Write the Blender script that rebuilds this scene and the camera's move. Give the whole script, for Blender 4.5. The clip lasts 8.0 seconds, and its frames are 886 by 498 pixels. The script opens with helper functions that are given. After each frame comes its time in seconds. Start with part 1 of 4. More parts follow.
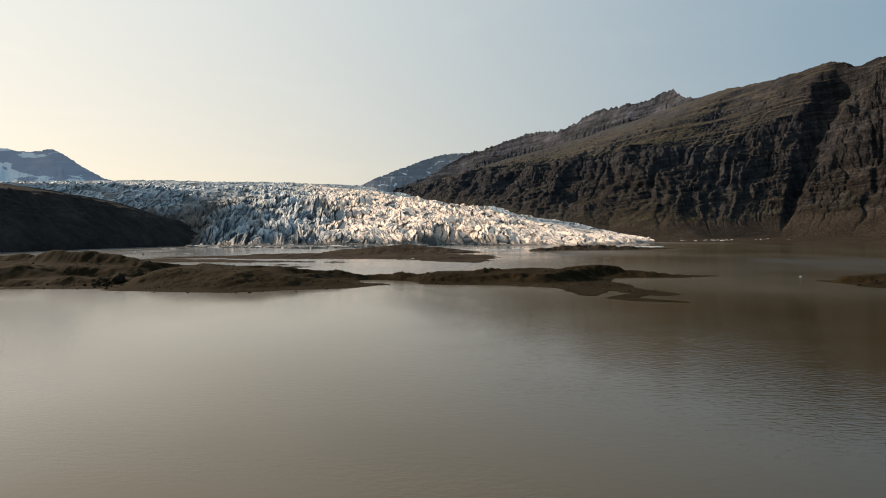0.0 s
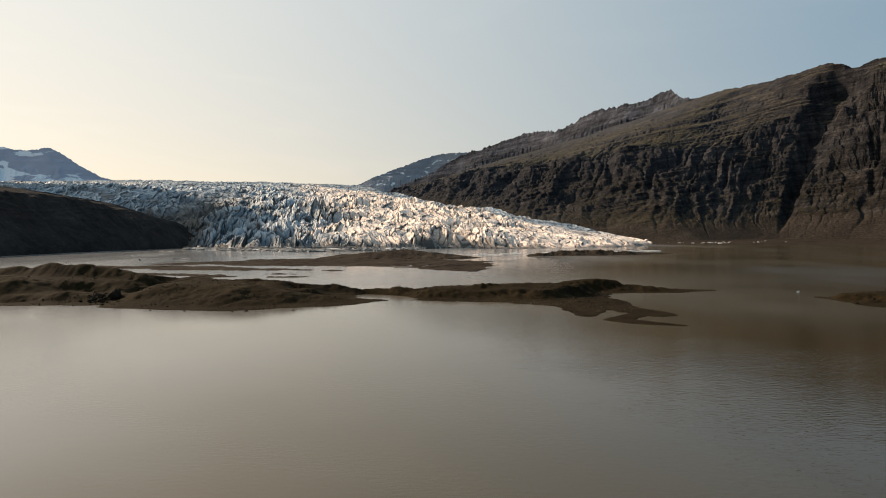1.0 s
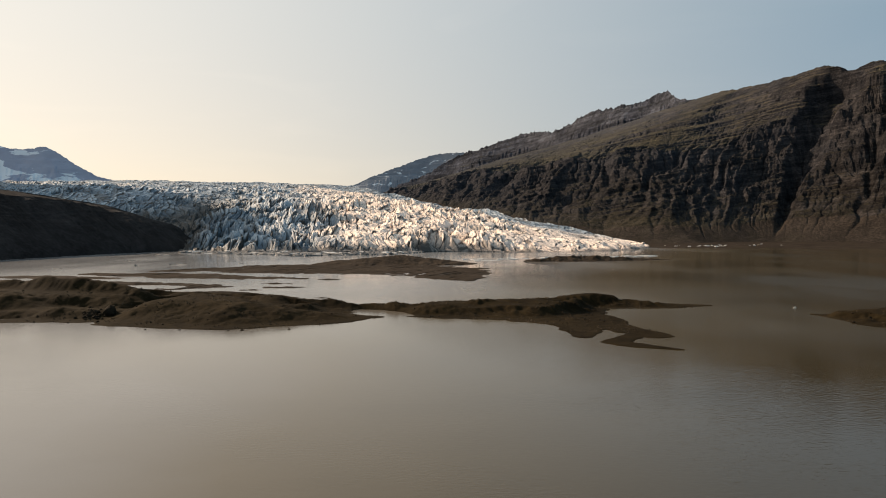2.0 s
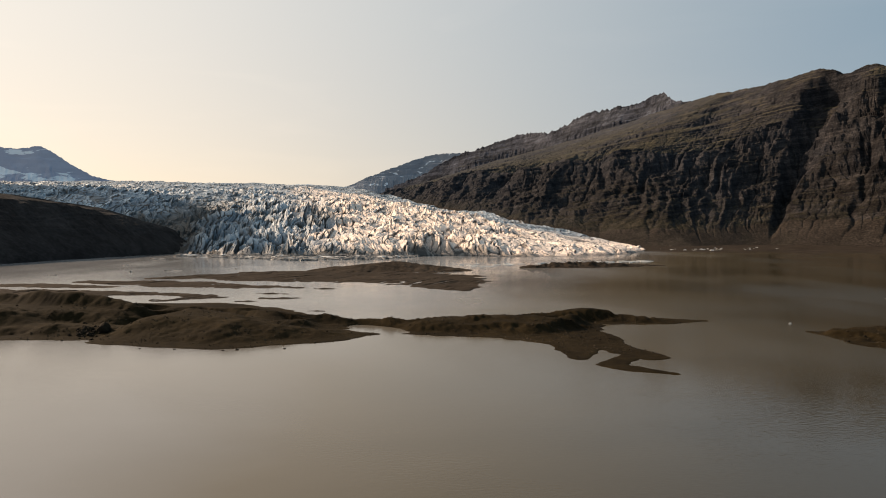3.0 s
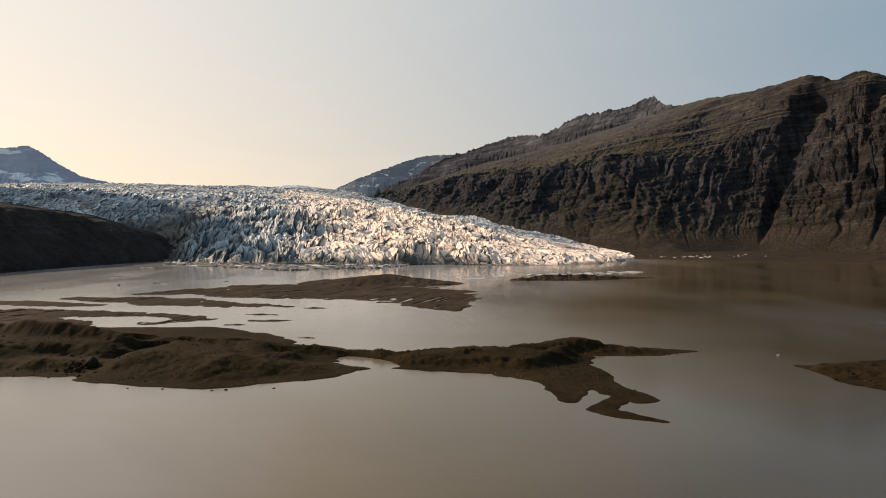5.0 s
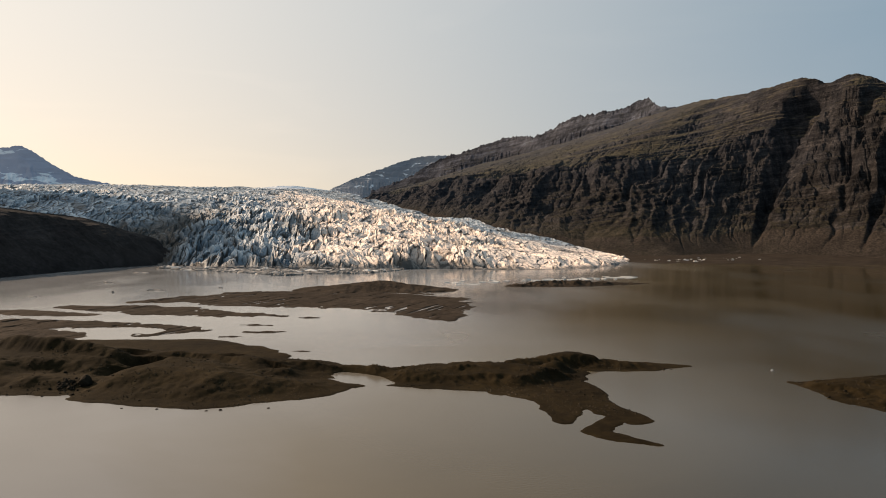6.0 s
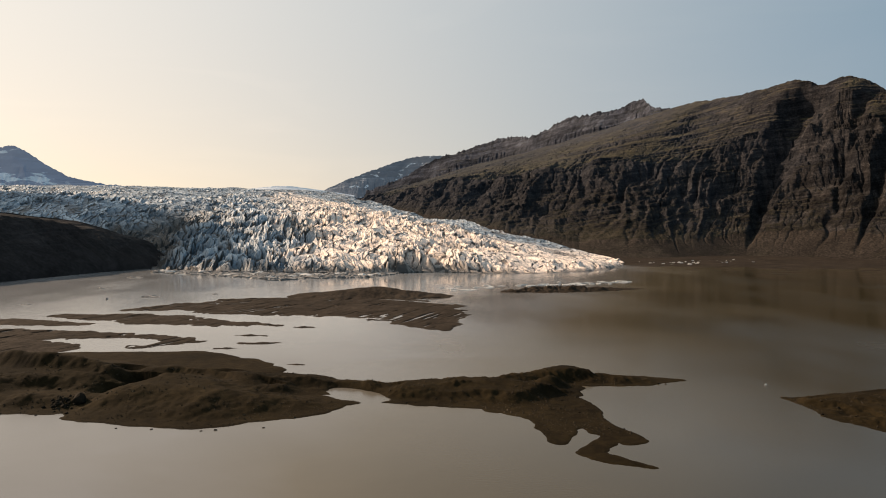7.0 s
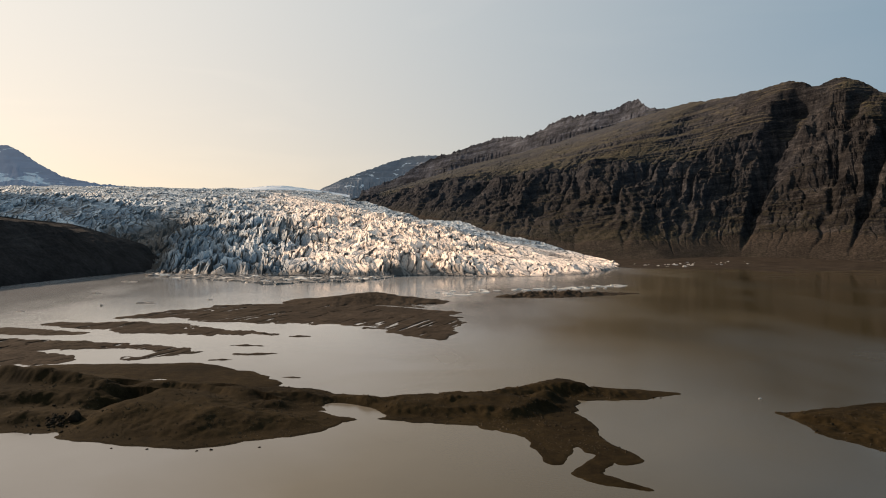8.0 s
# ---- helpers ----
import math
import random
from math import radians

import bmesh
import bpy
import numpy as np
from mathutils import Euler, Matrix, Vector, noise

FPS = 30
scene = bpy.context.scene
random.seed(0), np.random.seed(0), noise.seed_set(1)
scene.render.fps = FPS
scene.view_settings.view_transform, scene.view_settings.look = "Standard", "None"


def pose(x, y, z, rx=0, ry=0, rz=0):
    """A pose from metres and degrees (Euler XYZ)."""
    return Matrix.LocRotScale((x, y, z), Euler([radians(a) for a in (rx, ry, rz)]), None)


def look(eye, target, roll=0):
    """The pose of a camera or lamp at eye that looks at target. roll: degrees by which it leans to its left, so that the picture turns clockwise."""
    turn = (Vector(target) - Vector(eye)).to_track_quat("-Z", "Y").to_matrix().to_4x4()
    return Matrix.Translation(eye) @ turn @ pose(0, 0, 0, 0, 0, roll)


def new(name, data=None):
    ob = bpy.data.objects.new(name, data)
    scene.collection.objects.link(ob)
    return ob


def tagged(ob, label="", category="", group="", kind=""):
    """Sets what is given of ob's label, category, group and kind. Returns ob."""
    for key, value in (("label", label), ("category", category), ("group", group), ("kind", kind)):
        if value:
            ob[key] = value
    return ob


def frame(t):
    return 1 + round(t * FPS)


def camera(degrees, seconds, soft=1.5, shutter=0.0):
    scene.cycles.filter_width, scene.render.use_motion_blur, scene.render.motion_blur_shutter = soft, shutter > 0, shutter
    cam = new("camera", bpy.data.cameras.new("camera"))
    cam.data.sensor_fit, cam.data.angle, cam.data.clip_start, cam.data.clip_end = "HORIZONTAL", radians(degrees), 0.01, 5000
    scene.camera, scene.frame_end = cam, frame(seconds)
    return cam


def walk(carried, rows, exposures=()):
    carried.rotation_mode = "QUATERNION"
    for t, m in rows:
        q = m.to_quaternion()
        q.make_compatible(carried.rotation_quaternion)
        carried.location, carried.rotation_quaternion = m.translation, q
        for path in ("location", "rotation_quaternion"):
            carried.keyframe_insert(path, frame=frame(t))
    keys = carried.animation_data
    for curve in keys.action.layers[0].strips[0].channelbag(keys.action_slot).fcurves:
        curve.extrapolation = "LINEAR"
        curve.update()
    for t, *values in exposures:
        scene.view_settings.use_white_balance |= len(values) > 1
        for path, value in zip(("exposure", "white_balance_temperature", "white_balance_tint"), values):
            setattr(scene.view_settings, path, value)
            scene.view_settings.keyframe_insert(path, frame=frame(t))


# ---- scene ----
cam = camera(66.0, 8.0, soft=1.0)
ROWS = [
    (0.0, 0.0, 0.0, 13.0, 0.0, -1.337, 0.353),
    (0.5, 0.011, 0.331, 15.191, -0.089, -1.396, 0.306),
    (1.0, 0.027, 0.631, 17.38, -0.196, -1.44, 0.248),
    (1.5, 0.047, 0.9, 19.565, -0.32, -1.471, 0.183),
    (3.0, 0.108, 1.513, 26.099, -0.785, -1.501, -0.016),
    (3.5, 0.124, 1.653, 28.269, -0.966, -1.497, -0.076),
    (4.0, 0.135, 1.763, 30.437, -1.158, -1.49, -0.13),
    (4.5, 0.14, 1.846, 32.604, -1.358, -1.482, -0.175),
    (6.0, 0.101, 1.956, 39.117, -1.99, -1.471, -0.255),
    (6.5, 0.066, 1.96, 41.302, -2.203, -1.481, -0.263),
    (7.0, 0.019, 1.954, 43.499, -2.412, -1.501, -0.262),
    (7.5, -0.042, 1.946, 45.713, -2.614, -1.534, -0.254),
    (8.0, -0.117, 1.94, 47.948, -2.807, -1.582, -0.241),
]
walk(cam, [(t, pose(x, y, z, 90 + pitch, roll, yaw)) for t, x, y, z, yaw, pitch, roll in ROWS],
     [(0.0, 0.80, 6400, 9.5), (4.0, 0.80, 6850, 15), (8.0, 0.80, 6750, 14)])

# ---- light: a low hazy sun off to the left, evening sky ----
SUN_AZ, SUN_EL = -60.0, 27.0          # degrees from straight ahead (+y), and above the horizon
CLEAR_AIR, HIGH_HAZE, LOW_HAZE = (0.039, 0.117, 0.187), (0.43, 0.362, 0.258), (0.75, 0.484, 0.20)
world = bpy.data.worlds.new("evening_sky")
scene.world = world
world.use_nodes = True
wn = world.node_tree.nodes
wl = world.node_tree.links
sky = wn.new("ShaderNodeTexSky")
sky.sky_type = "NISHITA"
sky.sun_disc = False
sky.sun_elevation = radians(SUN_EL)
sky.sun_rotation = radians(SUN_AZ)
sky.air_density, sky.dust_density, sky.ozone_density, sky.altitude = 1.1, 0.35, 0.8, 0.0
wn["Background"].inputs["Strength"].default_value = 0.008


# evening haze: blue away from the sun, peach towards it, warmest low down
sky_at = wn.new("ShaderNodeTexCoord").outputs["Generated"]


def sky_math(op, a, b=0.0):
    m = wn.new("ShaderNodeMath")
    m.operation = op
    for k, v in enumerate((a, b)):
        if isinstance(v, bpy.types.NodeSocket):
            wl.new(v, m.inputs[k])
        else:
            m.inputs[k].default_value = v
    return m.outputs[0]


sun_way = Vector((math.sin(radians(SUN_AZ)) * math.cos(radians(SUN_EL)), math.cos(radians(SUN_AZ)) * math.cos(radians(SUN_EL)), math.sin(radians(SUN_EL))))
toward = wn.new("ShaderNodeVectorMath")
toward.operation = "DOT_PRODUCT"
wl.new(sky_at, toward.inputs[0])
toward.inputs[1].default_value = sun_way
split = wn.new("ShaderNodeSeparateXYZ")
wl.new(sky_at, split.inputs[0])
glow = sky_math("POWER", sky_math("MULTIPLY", sky_math("ADD", toward.outputs["Value"], 1.0), 0.5), 2.6)
low_air = sky_math("POWER", 2.718, sky_math("MULTIPLY", sky_math("MAXIMUM", split.outputs[2], 0.0), -5.0))


def sky_mix(how, fac, a, b):
    m = wn.new("ShaderNodeMix")
    m.data_type, m.blend_type = "RGBA", how
    for socket, v in ((m.inputs["Factor"], fac), (m.inputs[6], a), (m.inputs[7], b)):
        if isinstance(v, bpy.types.NodeSocket):
            wl.new(v, socket)
        else:
            socket.default_value = v if isinstance(v, float) else (*v, 1.0)
    return m.outputs[2]


warm = sky_mix("MIX", low_air, HIGH_HAZE, LOW_HAZE)
# faint high cloud streaks
stretch = wn.new("ShaderNodeMapping")
stretch.inputs["Scale"].default_value = (2.2, 2.2, 13.0)
wl.new(sky_at, stretch.inputs["Vector"])
cirrus = wn.new("ShaderNodeTexNoise")
cirrus.inputs["Scale"].default_value, cirrus.inputs["Detail"].default_value, cirrus.inputs["Distortion"].default_value = 1.3, 5.0, 0.6
wl.new(stretch.outputs["Vector"], cirrus.inputs["Vector"])
wisp = wn.new("ShaderNodeValToRGB")
wisp.color_ramp.elements[0].position, wisp.color_ramp.elements[0].color = 0.50, (1.0, 1.0, 1.0, 1.0)
wisp.color_ramp.elements[1].position, wisp.color_ramp.elements[1].color = 0.80, (1.08, 1.08, 1.09, 1.0)
wl.new(cirrus.outputs["Fac"], wisp.inputs["Fac"])
warm = sky_mix("MULTIPLY", 1.0, warm, wisp.outputs["Color"])
haze = wn.new("ShaderNodeBackground")
wl.new(sky_mix("ADD", glow, CLEAR_AIR, warm), haze.inputs["Color"])
both = wn.new("ShaderNodeAddShader")
wl.new(sky.outputs["Color"], wn["Background"].inputs["Color"])
wl.new(wn["Background"].outputs[0], both.inputs[0])
wl.new(haze.outputs[0], both.inputs[1])
wl.new(both.outputs[0], wn["World Output"].inputs["Surface"])

sun = new("sun", bpy.data.lights.new("sun", "SUN"))
sun.data.energy, sun.data.angle, sun.data.color = 4.0, radians(0.6), (1.0, 0.79, 0.58)
sun.matrix_world = look(sun_way * 100, (0, 0, 0))


# ---- noise on numpy grids ----
def cell_hash(ix, iy, seed):
    h = (ix.astype(np.int64) * 374761393 + iy.astype(np.int64) * 668265263 + seed * 974634541) & 0xFFFFFFFF
    h = ((h ^ (h >> 13)) * 1274126177) & 0xFFFFFFFF
    h = ((h ^ (h >> 16)) * 2246822519) & 0xFFFFFFFF
    return ((h ^ (h >> 15)) & 0xFFFFFF) / float(0xFFFFFF)


def perlin(x, y, seed=0):
    ix, iy = np.floor(x), np.floor(y)
    fx, fy = x - ix, y - iy
    u, v = fx * fx * fx * (fx * (fx * 6 - 15) + 10), fy * fy * fy * (fy * (fy * 6 - 15) + 10)

    def corner(a, b):
        ang = cell_hash(ix + a, iy + b, seed) * 2 * np.pi
        return np.cos(ang) * (fx - a) + np.sin(ang) * (fy - b)
    low = corner(0, 0) * (1 - u) + corner(1, 0) * u
    high = corner(0, 1) * (1 - u) + corner(1, 1) * u
    return (low * (1 - v) + high * v) * 1.45


def fbm(x, y, seed=0, octaves=5, gain=0.5):
    total, amp = 0.0, 1.0
    for k in range(octaves):
        total = total + amp * perlin(x * 2.03 ** k, y * 2.03 ** k, seed + 17 * k)
        amp *= gain
    return total


def ridged(x, y, seed=0, octaves=5, gain=0.5):
    total, amp = 0.0, 1.0
    for k in range(octaves):
        total = total + amp * (1 - np.abs(perlin(x * 2.07 ** k, y * 2.07 ** k, seed + 31 * k)) * 1.6)
        amp *= gain
    return total


def worley(x, y, seed=0):
    """Distances to the nearest and second feature points, the nearest cell's random number, and the way from its point."""
    ix, iy = np.floor(x), np.floor(y)
    f1, f2, rnd, ox, oy = np.full(x.shape, 9.0), np.full(x.shape, 9.0), np.zeros(x.shape), np.zeros(x.shape), np.zeros(x.shape)
    for a in (-1, 0, 1):
        for b in (-1, 0, 1):
            px = ix + a + cell_hash(ix + a, iy + b, seed)
            py = iy + b + cell_hash(ix + a, iy + b, seed + 7)
            d = np.hypot(px - x, py - y)
            near = d < f1
            f2 = np.where(near, f1, np.minimum(f2, d))
            rnd = np.where(near, cell_hash(ix + a, iy + b, seed + 13), rnd)
            ox, oy = np.where(near, x - px, ox), np.where(near, y - py, oy)
            f1 = np.where(near, d, f1)
    return f1, f2, rnd, ox, oy


def smooth(a, b, x):
    t = np.clip((x - a) / (b - a), 0, 1)
    return t * t * (3 - 2 * t)


def spline(s, knots, values):
    """Smooth interpolation of rows of values over knots."""
    values = np.asarray(values, float)
    knots = np.asarray(knots, float)
    slope = np.gradient(values, knots, axis=0)
    i = np.clip(np.searchsorted(knots, s) - 1, 0, len(knots) - 2)
    h = (knots[i + 1] - knots[i])
    t = np.clip((s - knots[i]) / h, 0, 1)
    if values.ndim == 2:
        h, t = h[..., None], t[..., None]
    return ((2 * t ** 3 - 3 * t ** 2 + 1) * values[i] + (t ** 3 - 2 * t ** 2 + t) * h * slope[i]
            + (3 * t ** 2 - 2 * t ** 3) * values[i + 1] + (t ** 3 - t ** 2) * h * slope[i + 1])


# ---- meshes ----
def sheet(name, x, y, z, material, keep=None, parent=None, smooth_faces=True, fields=()):
    """One mesh from a grid of places; keep: which cells stay."""
    n, m = x.shape
    idx = np.arange(n * m).reshape(n, m)
    quads = np.stack([idx[:-1, :-1], idx[:-1, 1:], idx[1:, 1:], idx[1:, :-1]], -1)
    quads = quads[keep] if keep is not None else quads.reshape(-1, 4)
    used = np.unique(quads)
    remap = np.zeros(n * m, np.int64)
    remap[used] = np.arange(len(used))
    quads = remap[quads]
    co = np.stack([x, y, z], -1).reshape(-1, 3)[used]
    me = bpy.data.meshes.new(name)
    me.vertices.add(len(co))
    me.vertices.foreach_set("co", co.astype(np.float32).ravel())
    me.loops.add(quads.size)
    me.loops.foreach_set("vertex_index", quads.astype(np.int32).ravel())
    me.polygons.add(len(quads))
    me.polygons.foreach_set("loop_start", np.arange(0, quads.size, 4, dtype=np.int32))
    me.polygons.foreach_set("use_smooth", np.full(len(quads), smooth_faces))
    for key, value in fields:
        field = me.attributes.new(key, "FLOAT", "POINT")
        field.data.foreach_set("value", value.ravel()[used].astype(np.float32))
    me.update(calc_edges=True)
    me.validate()
    me.materials.append(material)
    ob = new(name, me)
    ob.parent = parent
    return ob


def part(name, bm, material, parent=None, label="", flat=True):
    me = bpy.data.meshes.new(name)
    bm.to_mesh(me)
    bm.free()
    for p in me.polygons:
        p.use_smooth = not flat
    me.materials.append(material)
    ob = new(name, me)
    ob.parent = parent
    return tagged(ob, label) if label else ob


# ---- materials ----
class Nodes:
    """A material with short calls for its nodes."""

    def __init__(self, name, rough=0.8, specular=0.3):
        self.mat = bpy.data.materials.new(name)
        self.mat.use_nodes = True
        self.tree = self.mat.node_tree
        self.bsdf = self.tree.nodes["Principled BSDF"]
        self.bsdf.inputs["Roughness"].default_value = rough
        self.bsdf.inputs["Specular IOR Level"].default_value = specular
        self.coord = self.tree.nodes.new("ShaderNodeTexCoord").outputs["Object"]
        self.geo = self.tree.nodes.new("ShaderNodeNewGeometry")

    def put(self, socket, value):
        if isinstance(value, bpy.types.NodeSocket):
            self.tree.links.new(value, socket)
        else:
            socket.default_value = value

    def noise(self, scale, detail=6.0, rough=0.6, squash=(1, 1, 1), kind="FBM", distort=0.0, turn=0.0, dip=0.0):
        mp = self.tree.nodes.new("ShaderNodeMapping")
        mp.inputs["Scale"].default_value = squash
        mp.inputs["Rotation"].default_value = (0, 0, turn)
        where = self.coord
        if dip:
            bed = self.tree.nodes.new("ShaderNodeCombineXYZ")
            self.put(bed.inputs[0], self.axis(where, 0))
            self.put(bed.inputs[1], self.axis(where, 1))
            self.put(bed.inputs[2], self.math("SUBTRACT", self.axis(where, 2), self.math("MULTIPLY", self.axis(where, 0), dip)))
            where = bed.outputs[0]
        self.put(mp.inputs["Vector"], where)
        n = self.tree.nodes.new("ShaderNodeTexNoise")
        n.noise_type = kind
        for key, value in (("Scale", scale), ("Detail", detail), ("Roughness", rough), ("Distortion", distort)):
            n.inputs[key].default_value = value
        self.put(n.inputs["Vector"], mp.outputs["Vector"])
        return n.outputs["Fac"]

    def voronoi(self, scale, feature="F1", squash=(1, 1, 1)):
        mp = self.tree.nodes.new("ShaderNodeMapping")
        mp.inputs["Scale"].default_value = squash
        self.put(mp.inputs["Vector"], self.coord)
        n = self.tree.nodes.new("ShaderNodeTexVoronoi")
        n.feature = feature
        n.inputs["Scale"].default_value = scale
        self.put(n.inputs["Vector"], mp.outputs["Vector"])
        return n.outputs["Distance"]

    def ramp(self, fac, *stops):
        r = self.tree.nodes.new("ShaderNodeValToRGB")
        el = r.color_ramp.elements
        while len(el) < len(stops):
            el.new(0.5)
        for e, (at, col) in zip(el, stops):
            e.position = at
            e.color = (*col, 1) if not isinstance(col, (int, float)) else (col, col, col, 1)
        self.put(r.inputs["Fac"], fac)
        return r.outputs["Color"]

    def mix(self, fac, a, b, how="MIX"):
        m = self.tree.nodes.new("ShaderNodeMix")
        m.data_type, m.blend_type = "RGBA", how
        self.put(m.inputs["Factor"], fac)
        for key, v in ((6, a), (7, b)):
            self.put(m.inputs[key], (*v, 1) if isinstance(v, tuple) else v)
        return m.outputs[2]

    def math(self, op, a, b=0.0, clamp=False):
        m = self.tree.nodes.new("ShaderNodeMath")
        m.operation, m.use_clamp = op, clamp
        self.put(m.inputs[0], a)
        self.put(m.inputs[1], b)
        return m.outputs[0]

    def axis(self, vector, which):
        s = self.tree.nodes.new("ShaderNodeSeparateXYZ")
        self.put(s.inputs[0], vector)
        return s.outputs[which]

    def bump(self, height, strength, distance):
        b = self.tree.nodes.new("ShaderNodeBump")
        b.inputs["Strength"].default_value, b.inputs["Distance"].default_value = strength, distance
        self.put(b.inputs["Height"], height)
        if self.bsdf.inputs["Normal"].is_linked:
            self.put(b.inputs["Normal"], self.bsdf.inputs["Normal"].links[0].from_socket)
        self.put(self.bsdf.inputs["Normal"], b.outputs["Normal"])
        return self

    def colour(self, c):
        self.put(self.bsdf.inputs["Base Color"], (*c, 1) if isinstance(c, tuple) else c)
        return self


def make_water():
    n = Nodes("silty_water", rough=0.12, specular=0.5)
    n.bsdf.inputs["IOR"].default_value = 1.33
    murk = n.ramp(n.noise(0.006, 5, 0.55, distort=0.6), (0.3, 0.85), (0.7, 1.15))
    # sky glow to the left, mountain reflection to the right, painted into the silt colour
    bias = n.math("SUBTRACT", n.math("MULTIPLY", n.axis(n.coord, 0), 0.0028), n.math("MULTIPLY", n.axis(n.coord, 1), 0.0013))
    # on the near water the painted glow and reflection lie closer together
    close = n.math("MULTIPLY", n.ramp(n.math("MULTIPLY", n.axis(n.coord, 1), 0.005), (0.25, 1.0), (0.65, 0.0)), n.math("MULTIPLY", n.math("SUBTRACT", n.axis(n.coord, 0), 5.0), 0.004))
    bias = n.math("ADD", bias, close)
    glow_to_reflection = n.math("ADD", n.math("ADD", bias, 0.60), n.math("MULTIPLY", n.noise(0.01, 5, 0.55, distort=0.8), 0.3))
    silt = n.ramp(glow_to_reflection, (0.0, (0.215, 0.214, 0.212)), (0.40, (0.148, 0.138, 0.126)), (0.54, (0.101, 0.080, 0.048)), (0.66, (0.071, 0.054, 0.027)), (0.82, (0.042, 0.032, 0.015)))
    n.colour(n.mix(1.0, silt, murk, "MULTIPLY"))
    gust = n.ramp(n.noise(0.012, 3, 0.5, (1, 0.45, 1)), (0.42, 0.0), (0.62, 1.0))
    # a patch of wind ripples on the open water this side of the islands
    dx, dy = n.math("SUBTRACT", n.axis(n.coord, 0), 52.0), n.math("SUBTRACT", n.axis(n.coord, 1), 56.0)
    far = n.math("SQRT", n.math("ADD", n.math("MULTIPLY", dx, dx), n.math("MULTIPLY", dy, dy)))
    patch = n.ramp(n.math("DIVIDE", far, 100.0), (0.30, 1.0), (0.95, 0.0))
    waves = n.noise(1.5, 3, 0.5, (0.75, 1.35, 1), distort=0.4, turn=0.35)
    breeze = n.ramp(n.noise(0.05, 4, 0.6), (0.36, 0.35), (0.6, 1.0))
    n.bump(n.math("MULTIPLY", n.math("MULTIPLY", waves, patch), breeze), 0.20, 0.16)
    n.bump(n.math("MULTIPLY", n.noise(1.6, 3, 0.55, (0.8, 1.5, 1)), n.math("ADD", gust, 0.35)), 0.05, 0.25)
    n.put(n.bsdf.inputs["Roughness"], n.math("ADD", n.math("MULTIPLY", gust, 0.10), n.ramp(n.math("MULTIPLY", n.axis(n.coord, 1), 0.001), (0.11, 0.07), (0.23, 0.20), (0.33, 0.12), (0.60, 0.09))))
    return n.mat


def make_gravel(name, dark, light, fine=3.0):
    n = Nodes(name, rough=0.95, specular=0.03)
    broad = n.ramp(n.noise(0.035, 9, 0.65, distort=0.5), (0.32, dark), (0.68, light))
    grain = n.ramp(n.noise(fine, 6, 0.75), (0.30, 0.55), (0.55, 1.0), (0.75, 1.5))
    patch = n.ramp(n.noise(fine * 0.12, 7, 0.7, distort=0.8), (0.34, 0.62), (0.52, 1.0), (0.70, 1.4))
    n.colour(n.mix(1.0, n.mix(1.0, broad, patch, "MULTIPLY"), grain, "MULTIPLY"))
    n.bump(n.noise(fine * 0.5, 8, 0.7), 0.8, 0.28 / fine)
    return n.mat


